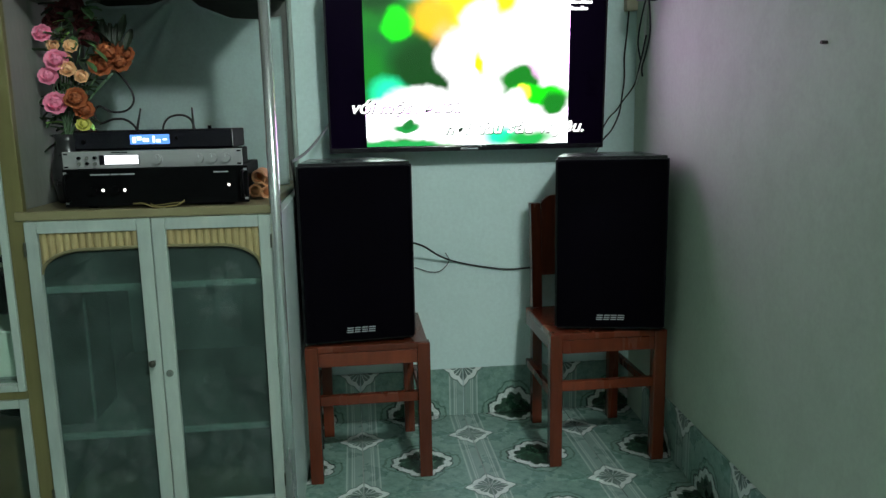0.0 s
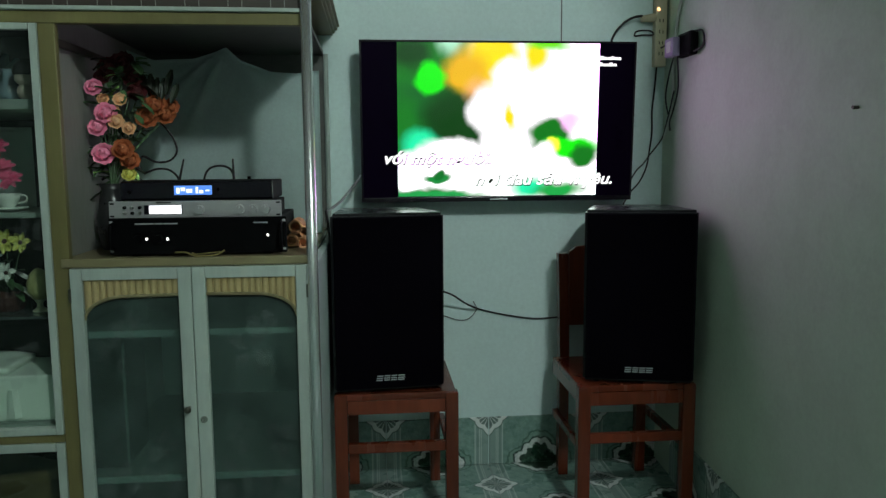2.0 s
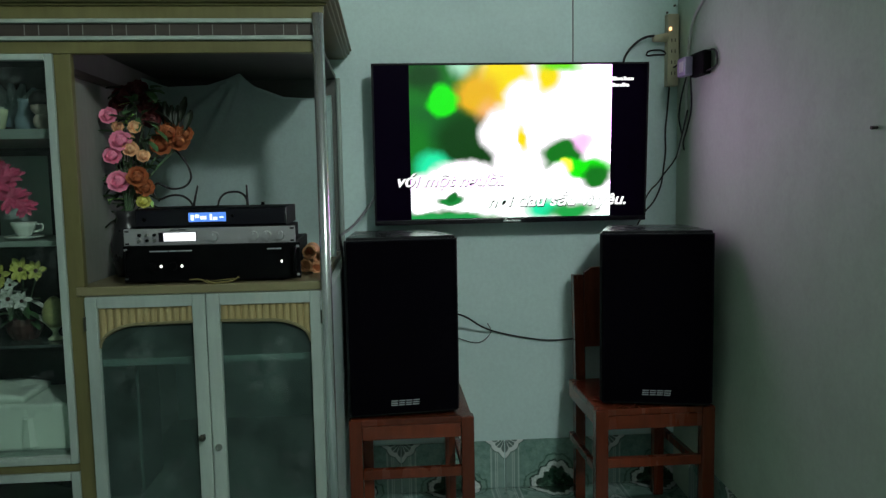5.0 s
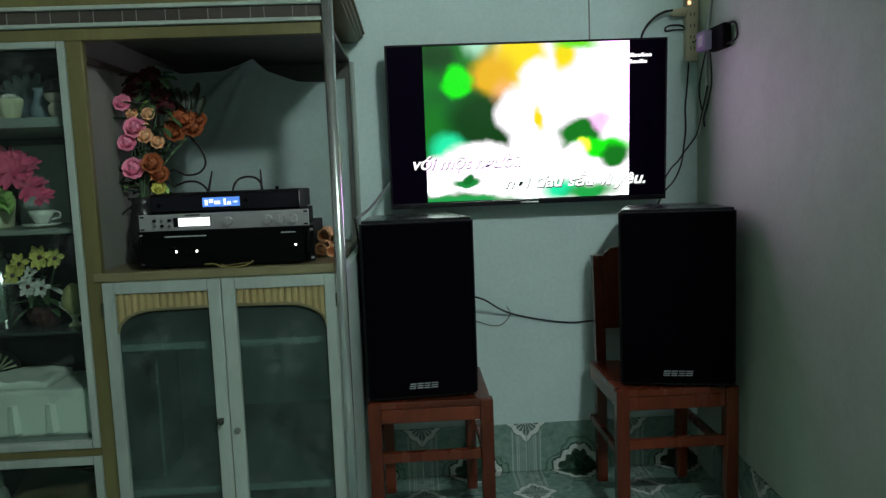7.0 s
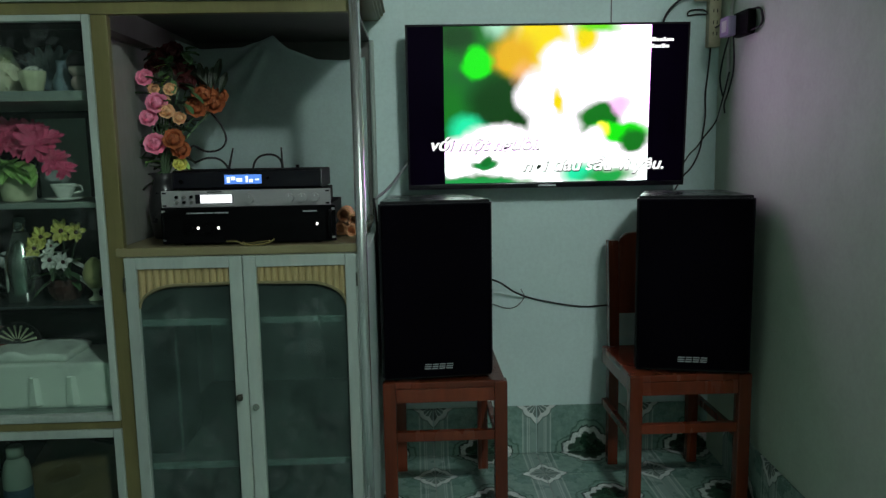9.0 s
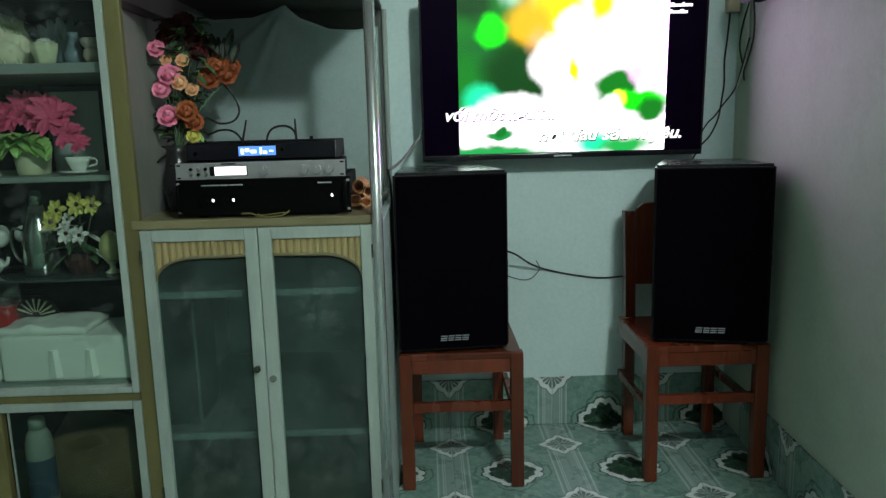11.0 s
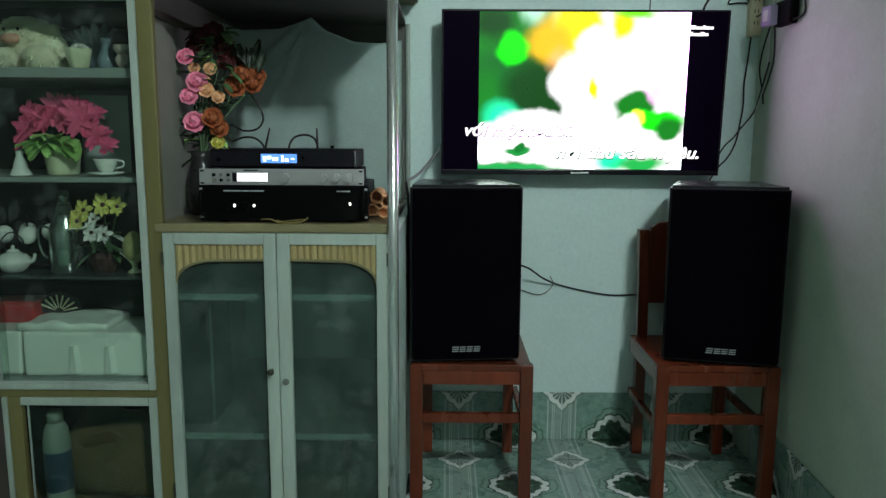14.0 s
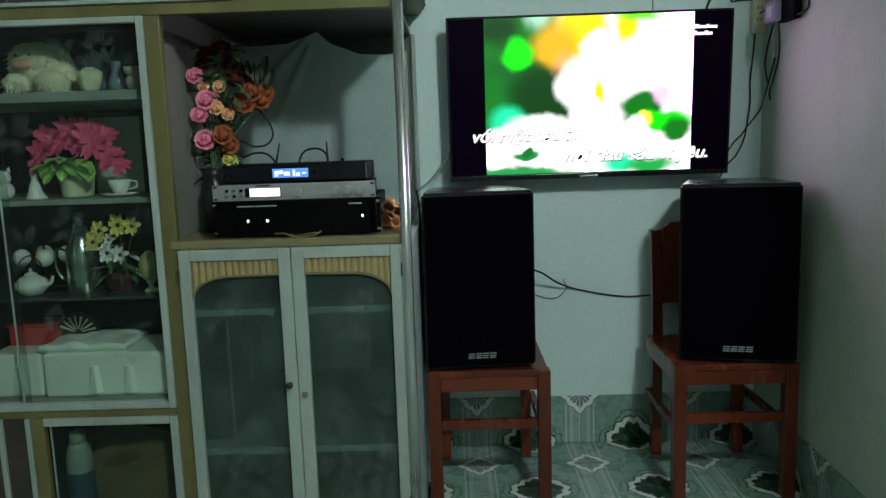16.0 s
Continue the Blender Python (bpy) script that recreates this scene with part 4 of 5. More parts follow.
rx = thing("wireless_receiver", (-0.3728, 2.075, CT + 0.1432), "black wireless microphone receiver with a blue display", "receiver")
part("case", block(-0.194, 0.004, 0.001, 0.194, 0.20, 0.050, bevel=0.003), black_metal, rx)
part("face", block(-0.194, -0.002, 0.003, 0.194, 0.004, 0.048, bevel=0.003), gloss_black, rx)
part("display", block(-0.058, -0.0035, 0.014, 0.038, -0.0015, 0.038, bevel=0.0005), lcd_blue, rx, "lit blue display")
bm = bmesh.new()
for x0, x1, z0, z1 in ((-0.052, -0.044, 0.018, 0.032), (-0.041, -0.030, 0.024, 0.033), (-0.027, -0.012, 0.020, 0.029), (-0.003, 0.003, 0.018, 0.034), (0.006, 0.016, 0.018, 0.026), (0.022, 0.032, 0.023, 0.027)):
    box(bm, x0, -0.0042, z0, x1, -0.0034, z1)
part("display_mark", bm, lcd_ink, rx, "unreadable bright marks")
for bx, bz, br in ((-0.170, 0.022, 0.005), (0.055, 0.028, 0.004)):
    bm = bmesh.new()
    rod(bm, (bx, 0, bz), (bx, -0.006, bz), br, n=12)
    part("button", bm, black_metal, rx)
for ax, tx in ((-0.092, -0.078), (0.060, 0.059)):
    bm = bmesh.new()
    rod(bm, (ax, 0.19, 0.050), (tx, 0.19, 0.108), 0.0038, 0.0022, n=8)
    part("antenna", bm, rubber, rx, "short black rubber antenna")
bm = bmesh.new()
rod(bm, (0.103, 0.19, 0.05), (0.103, 0.19, 0.058), 0.005, n=8)
part("socket_cap", bm, black_metal, rx)

bm = bmesh.new()
tube(bm, [(-0.415, 2.30, 1.11), (-0.41, 2.30, 1.155), (-0.395, 2.30, 1.178), (-0.37, 2.30, 1.186), (-0.345, 2.30, 1.182), (-0.33, 2.30, 1.165), (-0.322, 2.30, 1.12)], 0.0032)
single("looped_cable", bm, rubber, (0.010, -0.010, -0.012), "black cable looped behind the receiver", "cable", smooth=True)
bm = bmesh.new()
tube(bm, [(-0.56, 2.34, 1.335), (-0.535, 2.34, 1.31), (-0.505, 2.34, 1.27), (-0.495, 2.34, 1.23), (-0.515, 2.34, 1.203), (-0.555, 2.34, 1.198), (-0.592, 2.34, 1.215), (-0.605, 2.34, 1.19), (-0.59, 2.34, 1.168), (-0.555, 2.34, 1.178), (-0.52, 2.34, 1.175), (-0.495, 2.34, 1.15), (-0.49, 2.34, 1.1)], 0.0032)
single("looped_cable", bm, rubber, (0.010, -0.010, -0.012), "black cable hanging in a loop beside the flowers", "cable", smooth=True)

glasses = thing("eyeglasses", (-0.3609, 2.024, CT), "thin brass-coloured eyeglasses lying folded before the amplifier", "eyeglasses")
bm = bmesh.new()
tube(bm, [(-0.062, 0.0, 0.012), (-0.035, -0.004, 0.012), (-0.012, -0.005, 0.003), (0.02, -0.005, 0.003), (0.045, -0.002, 0.006), (0.062, 0.002, 0.016)], 0.0025)
part("frame", bm, brass, glasses, smooth=True)
bm = bmesh.new()
tube(bm, [(-0.02, -0.001, 0.011), (-0.01, 0.001, 0.006), (0.02, 0.001, 0.009), (0.05, 0.0, 0.012)], 0.0018)
part("temple", bm, brass, glasses, smooth=True)

pot = thing("terracotta_ornament", (-0.1209, 2.19, CT), "orange terracotta ornament of short hollow pipes", "ornament")
for k, (px, pz, pr) in enumerate(((-0.012, 0.060, 0.020), (0.014, 0.046, 0.017), (0.006, 0.016, 0.016), (-0.024, 0.022, 0.018))):
    bm = bmesh.new()
    lathe(bm, [(pr, 0), (pr * 1.06, 0.004), (pr, 0.01), (pr, 0.09), (pr * 0.72, 0.09), (pr * 0.70, 0.02)], n=18)
    p = part("pipe", bm, terracotta, pot, smooth=False)
    p.matrix_local = pose(px, 0.08, pz, 90, 0, 0)
pot_base = part("pipe_base", block(-0.04, 0.02, 0.0, 0.03, 0.08, 0.03, bevel=0.006), terracotta, pot)


# ---- sheet pinned at the back of the open bay ----
def pinned_sheet():
    """Thin sheet hung from one pin in the middle: its top edge sags to both sides and folds run down from the pin."""
    bm = bmesh.new()
    x0, x1, nx, nz = -0.702, -0.088, 64, 48
    pin = Vector((-0.387, 1.560))
    edge = [(-0.702, 1.548), (-0.62, 1.517), (-0.49, 1.522), (-0.42, 1.545), (-0.387, 1.560), (-0.365, 1.538), (-0.339, 1.516), (-0.244, 1.480), (-0.16, 1.476), (-0.088, 1.486)]
    rows = []
    for j in range(nz + 1):
        row = []
        for i in range(nx + 1):
            x = x0 + (x1 - x0) * i / nx
            top = np.interp(x, [e[0] for e in edge], [e[1] for e in edge])
            z = CT + 0.002 + (top - CT - 0.002) * j / nz
            d = Vector((x, z)) - pin
            r = d.length
            a = math.degrees(math.atan2(-d.y, -d.x)) if r > 1e-5 else 60
            fold = 0.040 * math.exp(-((a - 41) / 6) ** 2) + 0.026 * math.exp(-((a - 62) / 5) ** 2) + 0.010 * math.exp(-((a - 140) / 14) ** 2)
            fade = min(1, r / 0.06) * math.exp(-(r / 0.34) ** 2)
            row.append(bm.verts.new((x, 2.62 - fold * fade + 0.004 * noise.noise(Vector((x * 7, z * 5, 0))), z)))
        rows.append(row)
    for a, b in zip(rows, rows[1:]):
        for k in range(nx):
            bm.faces.new((a[k], a[k + 1], b[k + 1], b[k]))
    bmesh.ops.solidify(bm, geom=bm.faces[:], thickness=0.0015)
    single("hanging_sheet", bm, sheet_cloth, (0, 0, 0), "dull green sheet pinned behind the sound equipment", "sheet", smooth=True)


pinned_sheet()


# ---- flowers in the open bay ----
def bouquet():
    rng = random.Random(4)
    f = thing("artificial_bouquet", (-0.6436, 2.24, CT), "tall pink, orange and red artificial roses in a dark vase", "flowers")
    bm = bmesh.new()
    lathe(bm, [(0.032, 0), (0.035, 0.006), (0.042, 0.05), (0.045, 0.09), (0.034, 0.14), (0.026, 0.165), (0.034, 0.185), (0.03, 0.184), (0.02, 0.165)], n=24)
    part("vase", bm, dark_vase, f, "dark glazed vase", smooth=True)
    blooms = [  # x, y, z from the vase foot, radius, petals
        (-0.030, -0.01, 0.448, 0.022, pink), (0.002, -0.02, 0.378, 0.027, pink), (-0.022, -0.02, 0.338, 0.023, pink), (-0.006, -0.03, 0.266, 0.028, pink),
        (0.028, -0.02, 0.355, 0.020, peach), (0.058, -0.01, 0.336, 0.017, peach), (-0.010, 0.0, 0.418, 0.015, peach), (0.035, 0.0, 0.416, 0.017, peach), (0.018, 0.0, 0.385, 0.014, peach),
        (0.045, -0.03, 0.278, 0.027, orange), (0.060, -0.02, 0.248, 0.024, orange), (0.055, -0.02, 0.210, 0.018, yellow),
        (0.110, 0.06, 0.405, 0.032, orange), (0.135, 0.07, 0.380, 0.028, orange), (0.090, 0.05, 0.370, 0.030, orange), (0.105, 0.08, 0.440, 0.028, orange), (0.150, 0.08, 0.402, 0.022, orange),
        (0.000, 0.03, 0.505, 0.028, wine), (0.035, 0.04, 0.520, 0.030, wine), (0.060, 0.04, 0.480, 0.027, wine), (-0.020, 0.03, 0.480, 0.020, wine), (0.070, 0.04, 0.440, 0.024, wine),
    ]
    for bx, by, bz, r, mat in blooms:
        bm = bmesh.new()
        rose(bm, (bx, by, bz), r, (0.15 + bx, -1, 0.35), rng)
        part("blossom", bm, mat, f, smooth=True)
        bm = bmesh.new()
        tube(bm, [(0, 0, 0.15), (bx * 0.35, by * 0.4 + 0.01, 0.15 + (bz - 0.15) * 0.5), (bx, by + r * 0.4, bz - r * 0.3)], 0.0018, n=5, per=4)
        part("stem", bm, leafm, f)
    for k in range(110):
        a, z = rng.uniform(0, 2 * math.pi), rng.uniform(0.15, 0.53)
        rad = rng.uniform(0.005, 0.055)
        cx = 0.012 + 0.16 * max(0, z - 0.30)
        bm = bmesh.new()
        at = Vector((cx + rad * math.cos(a), 0.030 + rad * 0.6 * math.sin(a), z))
        petal(bm, at, (math.cos(a), math.sin(a) * 0.6 - 0.1, rng.uniform(-0.6, 0.6)), rng.uniform(0.03, 0.055), rng.uniform(0.016, 0.030), -0.25)
        part("leaf", bm, pale_leaf if k % 17 == 0 else leafm if k % 3 else dark_leaf, f)
    for k in range(7):
        bm = bmesh.new()
        petal(bm, (0.085 + 0.012 * k, 0.06, 0.41 + 0.012 * (k % 3)), (0.35 * (k - 3) / 3, -0.1, 1), 0.06 + 0.013 * (k % 2), 0.022, -0.2, (0, -1, 0))
        part("leaf", bm, dark_leaf, f, "dark pointed leaf")


bouquet()


# ---- contents of the display bay ----
S1, S2, S3, S4 = 1.3460, 1.0602, 0.7892, 0.5034


def plush_dog():
    """Shaggy sitting toy: one mesh with tufts, a pink muzzle and black bead eyes."""
    bm = bmesh.new()
    ball(bm, (0.005, 0.015, 0.050), 0.066, (1.40, 0.85, 0.90), 28, 0.12)
    ball(bm, (-0.012, 0.0, 0.098), 0.058, (1.25, 0.85, 0.86), 28, 0.12)
    ball(bm, (-0.052, -0.040, 0.030), 0.036, (1.1, 1.0, 0.85), 18, 0.15)
    ball(bm, (0.044, -0.040, 0.032), 0.040, (1.2, 1.0, 0.85), 18, 0.15)
    ball(bm, (-0.078, 0.006, 0.092), 0.026, (0.8, 0.7, 1.5), 14, 0.15)
    ball(bm, (0.056, 0.006, 0.088), 0.028, (0.9, 0.7, 1.5), 14, 0.15)
    rng = random.Random(17)
    for v in list(bm.verts):
        v.co += 0.004 * Vector((noise.noise(v.co * 70), noise.noise(v.co * 70 + Vector((5, 0, 0))), noise.noise(v.co * 70 + Vector((0, 9, 0)))))
    bm.normal_update()
    for v in rng.sample(list(bm.verts), 900):
        if v.co.z > 0.006:
            petal(bm, v.co - v.normal * 0.002, v.normal * 0.7 + Vector((rng.uniform(-0.4, 0.4), -0.1, -0.9)), rng.uniform(0.010, 0.018), 0.005, 0.2)
    body = len(bm.faces)
    ball(bm, (-0.030, -0.050, 0.084), 0.018, (1.5, 0.7, 0.8), 12, 0.1)
    snout = len(bm.faces)
    for ex in (-0.046, -0.008):
        ball(bm, (ex, -0.049, 0.108), 0.0048, n=8)
    bm.faces.ensure_lookup_table()
    for k, f in enumerate(bm.faces):
        f.material_index = 0 if k < body else 1 if k < snout else 2
    toy = single("plush_toy", bm, plush, (-1.084, 2.19, S1 - 0.002), "cream shaggy plush animal with a pink muzzle sitting on the shelf", "soft toy", smooth=True)
    toy.data.materials.append(plush_pink)
    toy.data.materials.append(black_paint)


plush_dog()

pot1 = thing("flower_cup", (-0.9312, 2.14, S1), "small white cup shaped like a rose", "ornament")
bm = bmesh.new()
lathe(bm, [(0.016, 0), (0.024, 0.01), (0.030, 0.035), (0.033, 0.055), (0.027, 0.053), (0.02, 0.02)], n=24, wave=0.09, lobes=7)
part("cup", bm, cream_ceramic, pot1, smooth=True)
bm = bmesh.new()
rng = random.Random(9)
rose(bm, (0, 0, 0.052), 0.024, (0, -0.4, 1), rng)
part("bloom", bm, white_petal, pot1)
bm = bmesh.new()
lathe(bm, [(0.018, 0), (0.026, 0.012), (0.028, 0.03), (0.016, 0.055), (0.013, 0.075), (0.018, 0.085), (0.014, 0.083)], n=20)
single("small_vase", bm, blue_glass, (-0.8717, 2.18, S1), "small blue-grey glazed vase on the top shelf", "vase", smooth=True)
fan = thing("folded_fan", (-0.9361, 2.26, S1), "pale folded paper fan standing behind the cup", "fan")
for k in range(7):
    a = math.radians(60 + 16 * k)
    bm = bmesh.new()
    petal(bm, (0, 0.002 * k, 0.02), (math.cos(a), 0, math.sin(a)), 0.12, 0.035, 0.0, (0, -1, 0))
    part("blade", bm, blue_glass, fan)
doll = bmesh.new()
ball(doll, (0, 0, 0.022), 0.022, (1.0, 0.9, 1), 14)
ball(doll, (0, 0, 0.058), 0.024, (1.1, 0.95, 0.95), 16)
single("doll_figurine", doll, skin_paint, (-0.8022, 2.12, S1), "small pale round-headed figurine on the top shelf", "figurine", smooth=True)
bm = bmesh.new()
lathe(bm, [(0.027, 0.0), (0.029, 0.006), (0.027, 0.02), (0.018, 0.034), (0.004, 0.04)], n=18)
single("doll_hat", bm, black_paint, (-0.8022, 2.12, S1 + 0.064), "black round hat on the small figurine", "hat", smooth=True)

pinkpot = thing("artificial_flower_pot", (-1.0055, 2.16, S2), "deep pink artificial flowers in a cream cup with green leaves", "flowers")
bm = bmesh.new()
lathe(bm, [(0.036, 0), (0.041, 0.005), (0.044, 0.035), (0.050, 0.078), (0.044, 0.077), (0.036, 0.03)], n=24)
part("cup", bm, cream_ceramic, pinkpot, "cream glazed cup", smooth=True)
rng = random.Random(21)
for bx, by, bz, r in ((-0.085, -0.01, 0.125, 0.048), (-0.060, 0.0, 0.160, 0.046), (0.065, -0.02, 0.150, 0.056), (0.100, -0.01, 0.110, 0.046), (0.045, 0.01, 0.185, 0.044), (-0.015, 0.02, 0.190, 0.048), (-0.105, 0.0, 0.095, 0.036), (0.02, 0.0, 0.150, 0.040), (-0.03, 0.0, 0.155, 0.046), (0.085, 0.0, 0.165, 0.044), (-0.085, 0.01, 0.175, 0.036), (0.0, 0.01, 0.165, 0.042), (0.125, 0.0, 0.085, 0.034)):
    bm = bmesh.new()
    daisy(bm, (bx, by, bz), r, (bx * 4, -1, 0.4), 16, 0.30)
    daisy(bm, (bx, by - 0.006, bz), r * 0.65, (bx * 4, -1, 0.4), 11, 0.34)
    part("blossom", bm, rose_pink, pinkpot, smooth=True)
for k in range(22):
    a = math.pi * (0.02 + 0.96 * k / 21)
    bm = bmesh.new()
    petal(bm, (0.025 * math.cos(a), -0.030, 0.085 + 0.015 * math.sin(a)), (math.cos(a) * 1.1, -0.9, rng.uniform(-0.5, 0.5)), rng.uniform(0.050, 0.075), 0.050, -0.50)
    part("leaf", bm, pale_leaf, pinkpot)

bm = bmesh.new()
lathe(bm, [(0.028, 0), (0.029, 0.004), (0.020, 0.018), (0.015, 0.04), (0.008, 0.055), (0.011, 0.064), (0.004, 0.072)], n=20)
single("bell_figurine", bm, ceramic, (-1.1027, 2.12, S2), "small white bell-shaped ornament", "figurine", smooth=True)
bm = bmesh.new()
ball(bm, (0, 0, 0.026), 0.026, (1.0, 0.9, 1.0), 14)
ball(bm, (0, -0.006, 0.062), 0.022, (1.05, 0.95, 0.95), 14)
for sx in (-0.014, 0.014):
    rod(bm, (sx, 0, 0.076), (sx * 1.3, 0, 0.092), 0.008, 0.001, n=8)
single("cat_figurine", bm, ceramic, (-1.189, 2.12, S2), "small white porcelain cat on the shelf", "figurine", smooth=True)
cup = thing("tea_cup", (-0.8717, 2.13, S2), "white porcelain teacup on a saucer", "cup")
bm = bmesh.new()
lathe(bm, [(0.018, 0), (0.045, 0.006), (0.048, 0.010), (0.044, 0.011), (0.015, 0.006)], n=24)
part("saucer", bm, ceramic, cup, smooth=True)
bm = bmesh.new()
lathe(bm, [(0.014, 0.0065), (0.017, 0.012), (0.027, 0.030), (0.032, 0.046), (0.029, 0.045), (0.016, 0.014)], n=24)
part("bowl", bm, ceramic, cup, smooth=True)
bm = bmesh.new()
tube(bm, [(0.028, 0, 0.040), (0.045, 0, 0.040), (0.047, 0, 0.026), (0.024, 0, 0.020)], 0.003)
part("handle", bm, ceramic, cup, smooth=True)
bm = bmesh.new()
ball(bm, (0, 0, 0.055), 0.045, (0.9, 0.8, 1.25), 14, 0.3)
ball(bm, (-0.01, 0, 0.125), 0.030, (1, 0.9, 1.1), 14, 0.3)
single("dark_ornament", bm, black_paint, (-0.7874, 2.27, S2), "dark rounded ornament at the back of the shelf", "ornament", smooth=True)
mirror_frame = thing("picture_frame", (-0.905, 2.31, S2), "glazed picture frame with black rails leaning at the back", "picture frame")
part("sheet", block(-0.12, 0.0, 0.0, 0.12, 0.004, 0.235), panel_green, mirror_frame, "pale plain sheet")
for fx in (-0.125, 0.03, 0.12):
    part("rail", block(fx, -0.008, 0.0, fx + 0.010, -0.001, 0.235), black_paint, mirror_frame)
part("rail", block(-0.125, -0.0085, 0.226, 0.13, -0.0011, 0.240), black_paint, mirror_frame)

bottle = thing("steel_flask", (-1.0075, 2.15, S3), "tall polished steel shaker flask", "flask")
bm = bmesh.new()
lathe(bm, [(0.044, 0), (0.046, 0.004), (0.046, 0.095), (0.044, 0.118), (0.030, 0.155), (0.017, 0.190)], n=32)
part("body", bm, steel, bottle, smooth=True)
bm = bmesh.new()
lathe(bm, [(0.0175, 0.1905), (0.0165, 0.212), (0.013, 0.226), (0.004, 0.230)], n=24)
part("cap", bm, steel, bottle, smooth=True)
bm = bmesh.new()
tube(bm, [(-0.041, 0, 0.12), (-0.072, 0, 0.125), (-0.078, 0, 0.08), (-0.062, 0, 0.04), (-0.041, 0, 0.035)], 0.004)
part("handle", bm, steel, bottle, smooth=True)

teaset = thing("teapot", (-1.1493, 2.13, S3), "white porcelain teapot with a wire handle", "teapot")
bm = bmesh.new()
lathe(bm, [(0.022, 0), (0.028, 0.004), (0.044, 0.022), (0.044, 0.036), (0.028, 0.052), (0.012, 0.056)], n=28, wave=0.03, lobes=9)
part("body", bm, ceramic, teaset, smooth=True)
bm = bmesh.new()
lathe(bm, [(0.018, 0.0565), (0.015, 0.062), (0.004, 0.066), (0.005, 0.073), (0.001, 0.076)], n=16)
part("lid", bm, ceramic, teaset, smooth=True)
bm = bmesh.new()
tube(bm, [(0.038, 0, 0.026), (0.055, 0, 0.034), (0.062, 0, 0.052)], 0.007, taper=0.004)
part("spout", bm, ceramic, teaset, smooth=True)
bm = bmesh.new()
tube(bm, [(-0.030, 0, 0.05), (-0.030, 0, 0.09), (0, 0, 0.112), (0.030, 0, 0.09), (0.030, 0, 0.05)], 0.002)
part("handle", bm, black_metal, teaset, smooth=True)
rack = thing("cup_rack", (-1.1493, 2.21, S3), "wire rack with hanging white cups", "cup rack")
bm = bmesh.new()
lathe(bm, [(0.05, 0), (0.05, 0.004), (0.004, 0.006)], n=20)
rod(bm, (0, 0, 0.004), (0, 0, 0.15), 0.003, n=8)
for k in range(4):
    a = math.pi / 2 * k + 0.5
    tube(bm, [(0, 0, 0.13), (0.03 * math.cos(a), 0.03 * math.sin(a), 0.14), (0.055 * math.cos(a), 0.055 * math.sin(a), 0.125)], 0.002, n=5)
part("wire", bm, black_metal, rack, smooth=True)
for k in range(4):
    a = math.pi / 2 * k + 0.5
    bm = bmesh.new()
    ball(bm, (0.058 * math.cos(a), 0.058 * math.sin(a), 0.100), 0.024, (1, 1, 1.05), 14)
    part("cup", bm, ceramic, rack, smooth=True)

ybunch = thing("artificial_daisies", (-0.9014, 2.16, S3), "yellow and white artificial flowers in a dark red woven basket", "flowers")
bm = bmesh.new()
lathe(bm, [(0.030, 0), (0.042, 0.02), (0.046, 0.04), (0.040, 0.056), (0.034, 0.054), (0.03, 0.02)], n=28, wave=0.03, lobes=14)
part("basket", bm, wicker, ybunch, smooth=False)
for bx, by, bz, r, mat in ((-0.060, -0.03, 0.145, 0.030, yellow), (-0.045, -0.02, 0.175, 0.030, yellow), (0.010, -0.02, 0.190, 0.034, yellow), (0.045, -0.01, 0.185, 0.028, yellow), (-0.075, -0.02, 0.155, 0.022, yellow), (-0.015, -0.045, 0.115, 0.030, white_petal), (0.022, -0.05, 0.110, 0.026, white_petal), (-0.02, -0.02, 0.15, 0.02, white_petal)):
    bm = bmesh.new()
    daisy(bm, (bx, by, bz), r, (bx, -1, 0.3), 9, 0.48)
    b = part("blossom", bm, mat, ybunch)
    bm = bmesh.new()
    ball(bm, (bx, by - 0.004, bz), r * 0.22, (1, 0.7, 1), 8)
    part("eye", bm, wicker, b, "dark flower centre")
    bm = bmesh.new()
    tube(bm, [(0, 0, 0.04), (bx * 0.5, by * 0.3, bz * 0.6), (bx, by + 0.004, bz)], 0.0016, n=5, per=4)
    part("stem", bm, leafm, ybunch)
rng = random.Random(5)
for k in range(16):
    bm = bmesh.new()
    a = rng.uniform(0, 6.28)
    petal(bm, (0.02 * math.cos(a), 0.01 * math.sin(a) - 0.01, rng.uniform(0.05, 0.13)), (math.cos(a), -0.6, rng.uniform(-0.4, 0.7)), rng.uniform(0.05, 0.08), 0.02, -0.3)
    part("leaf", bm, white_petal if k % 4 == 0 else leafm, ybunch)
egg = thing("egg_ornament", (-0.8092, 2.13, S3), "ochre egg-shaped ornament on a small foot", "ornament")
bm = bmesh.new()
lathe(bm, [(0.002, 0.030), (0.018, 0.036), (0.029, 0.058), (0.030, 0.078), (0.022, 0.102), (0.008, 0.116), (0.001, 0.118)], n=24)
part("egg", bm, egg_glaze, egg, smooth=True)
bm = bmesh.new()
lathe(bm, [(0.018, 0), (0.019, 0.004), (0.008, 0.012), (0.007, 0.022), (0.015, 0.034), (0.012, 0.035)], n=20)
part("foot", bm, cream_ceramic, egg, smooth=True)


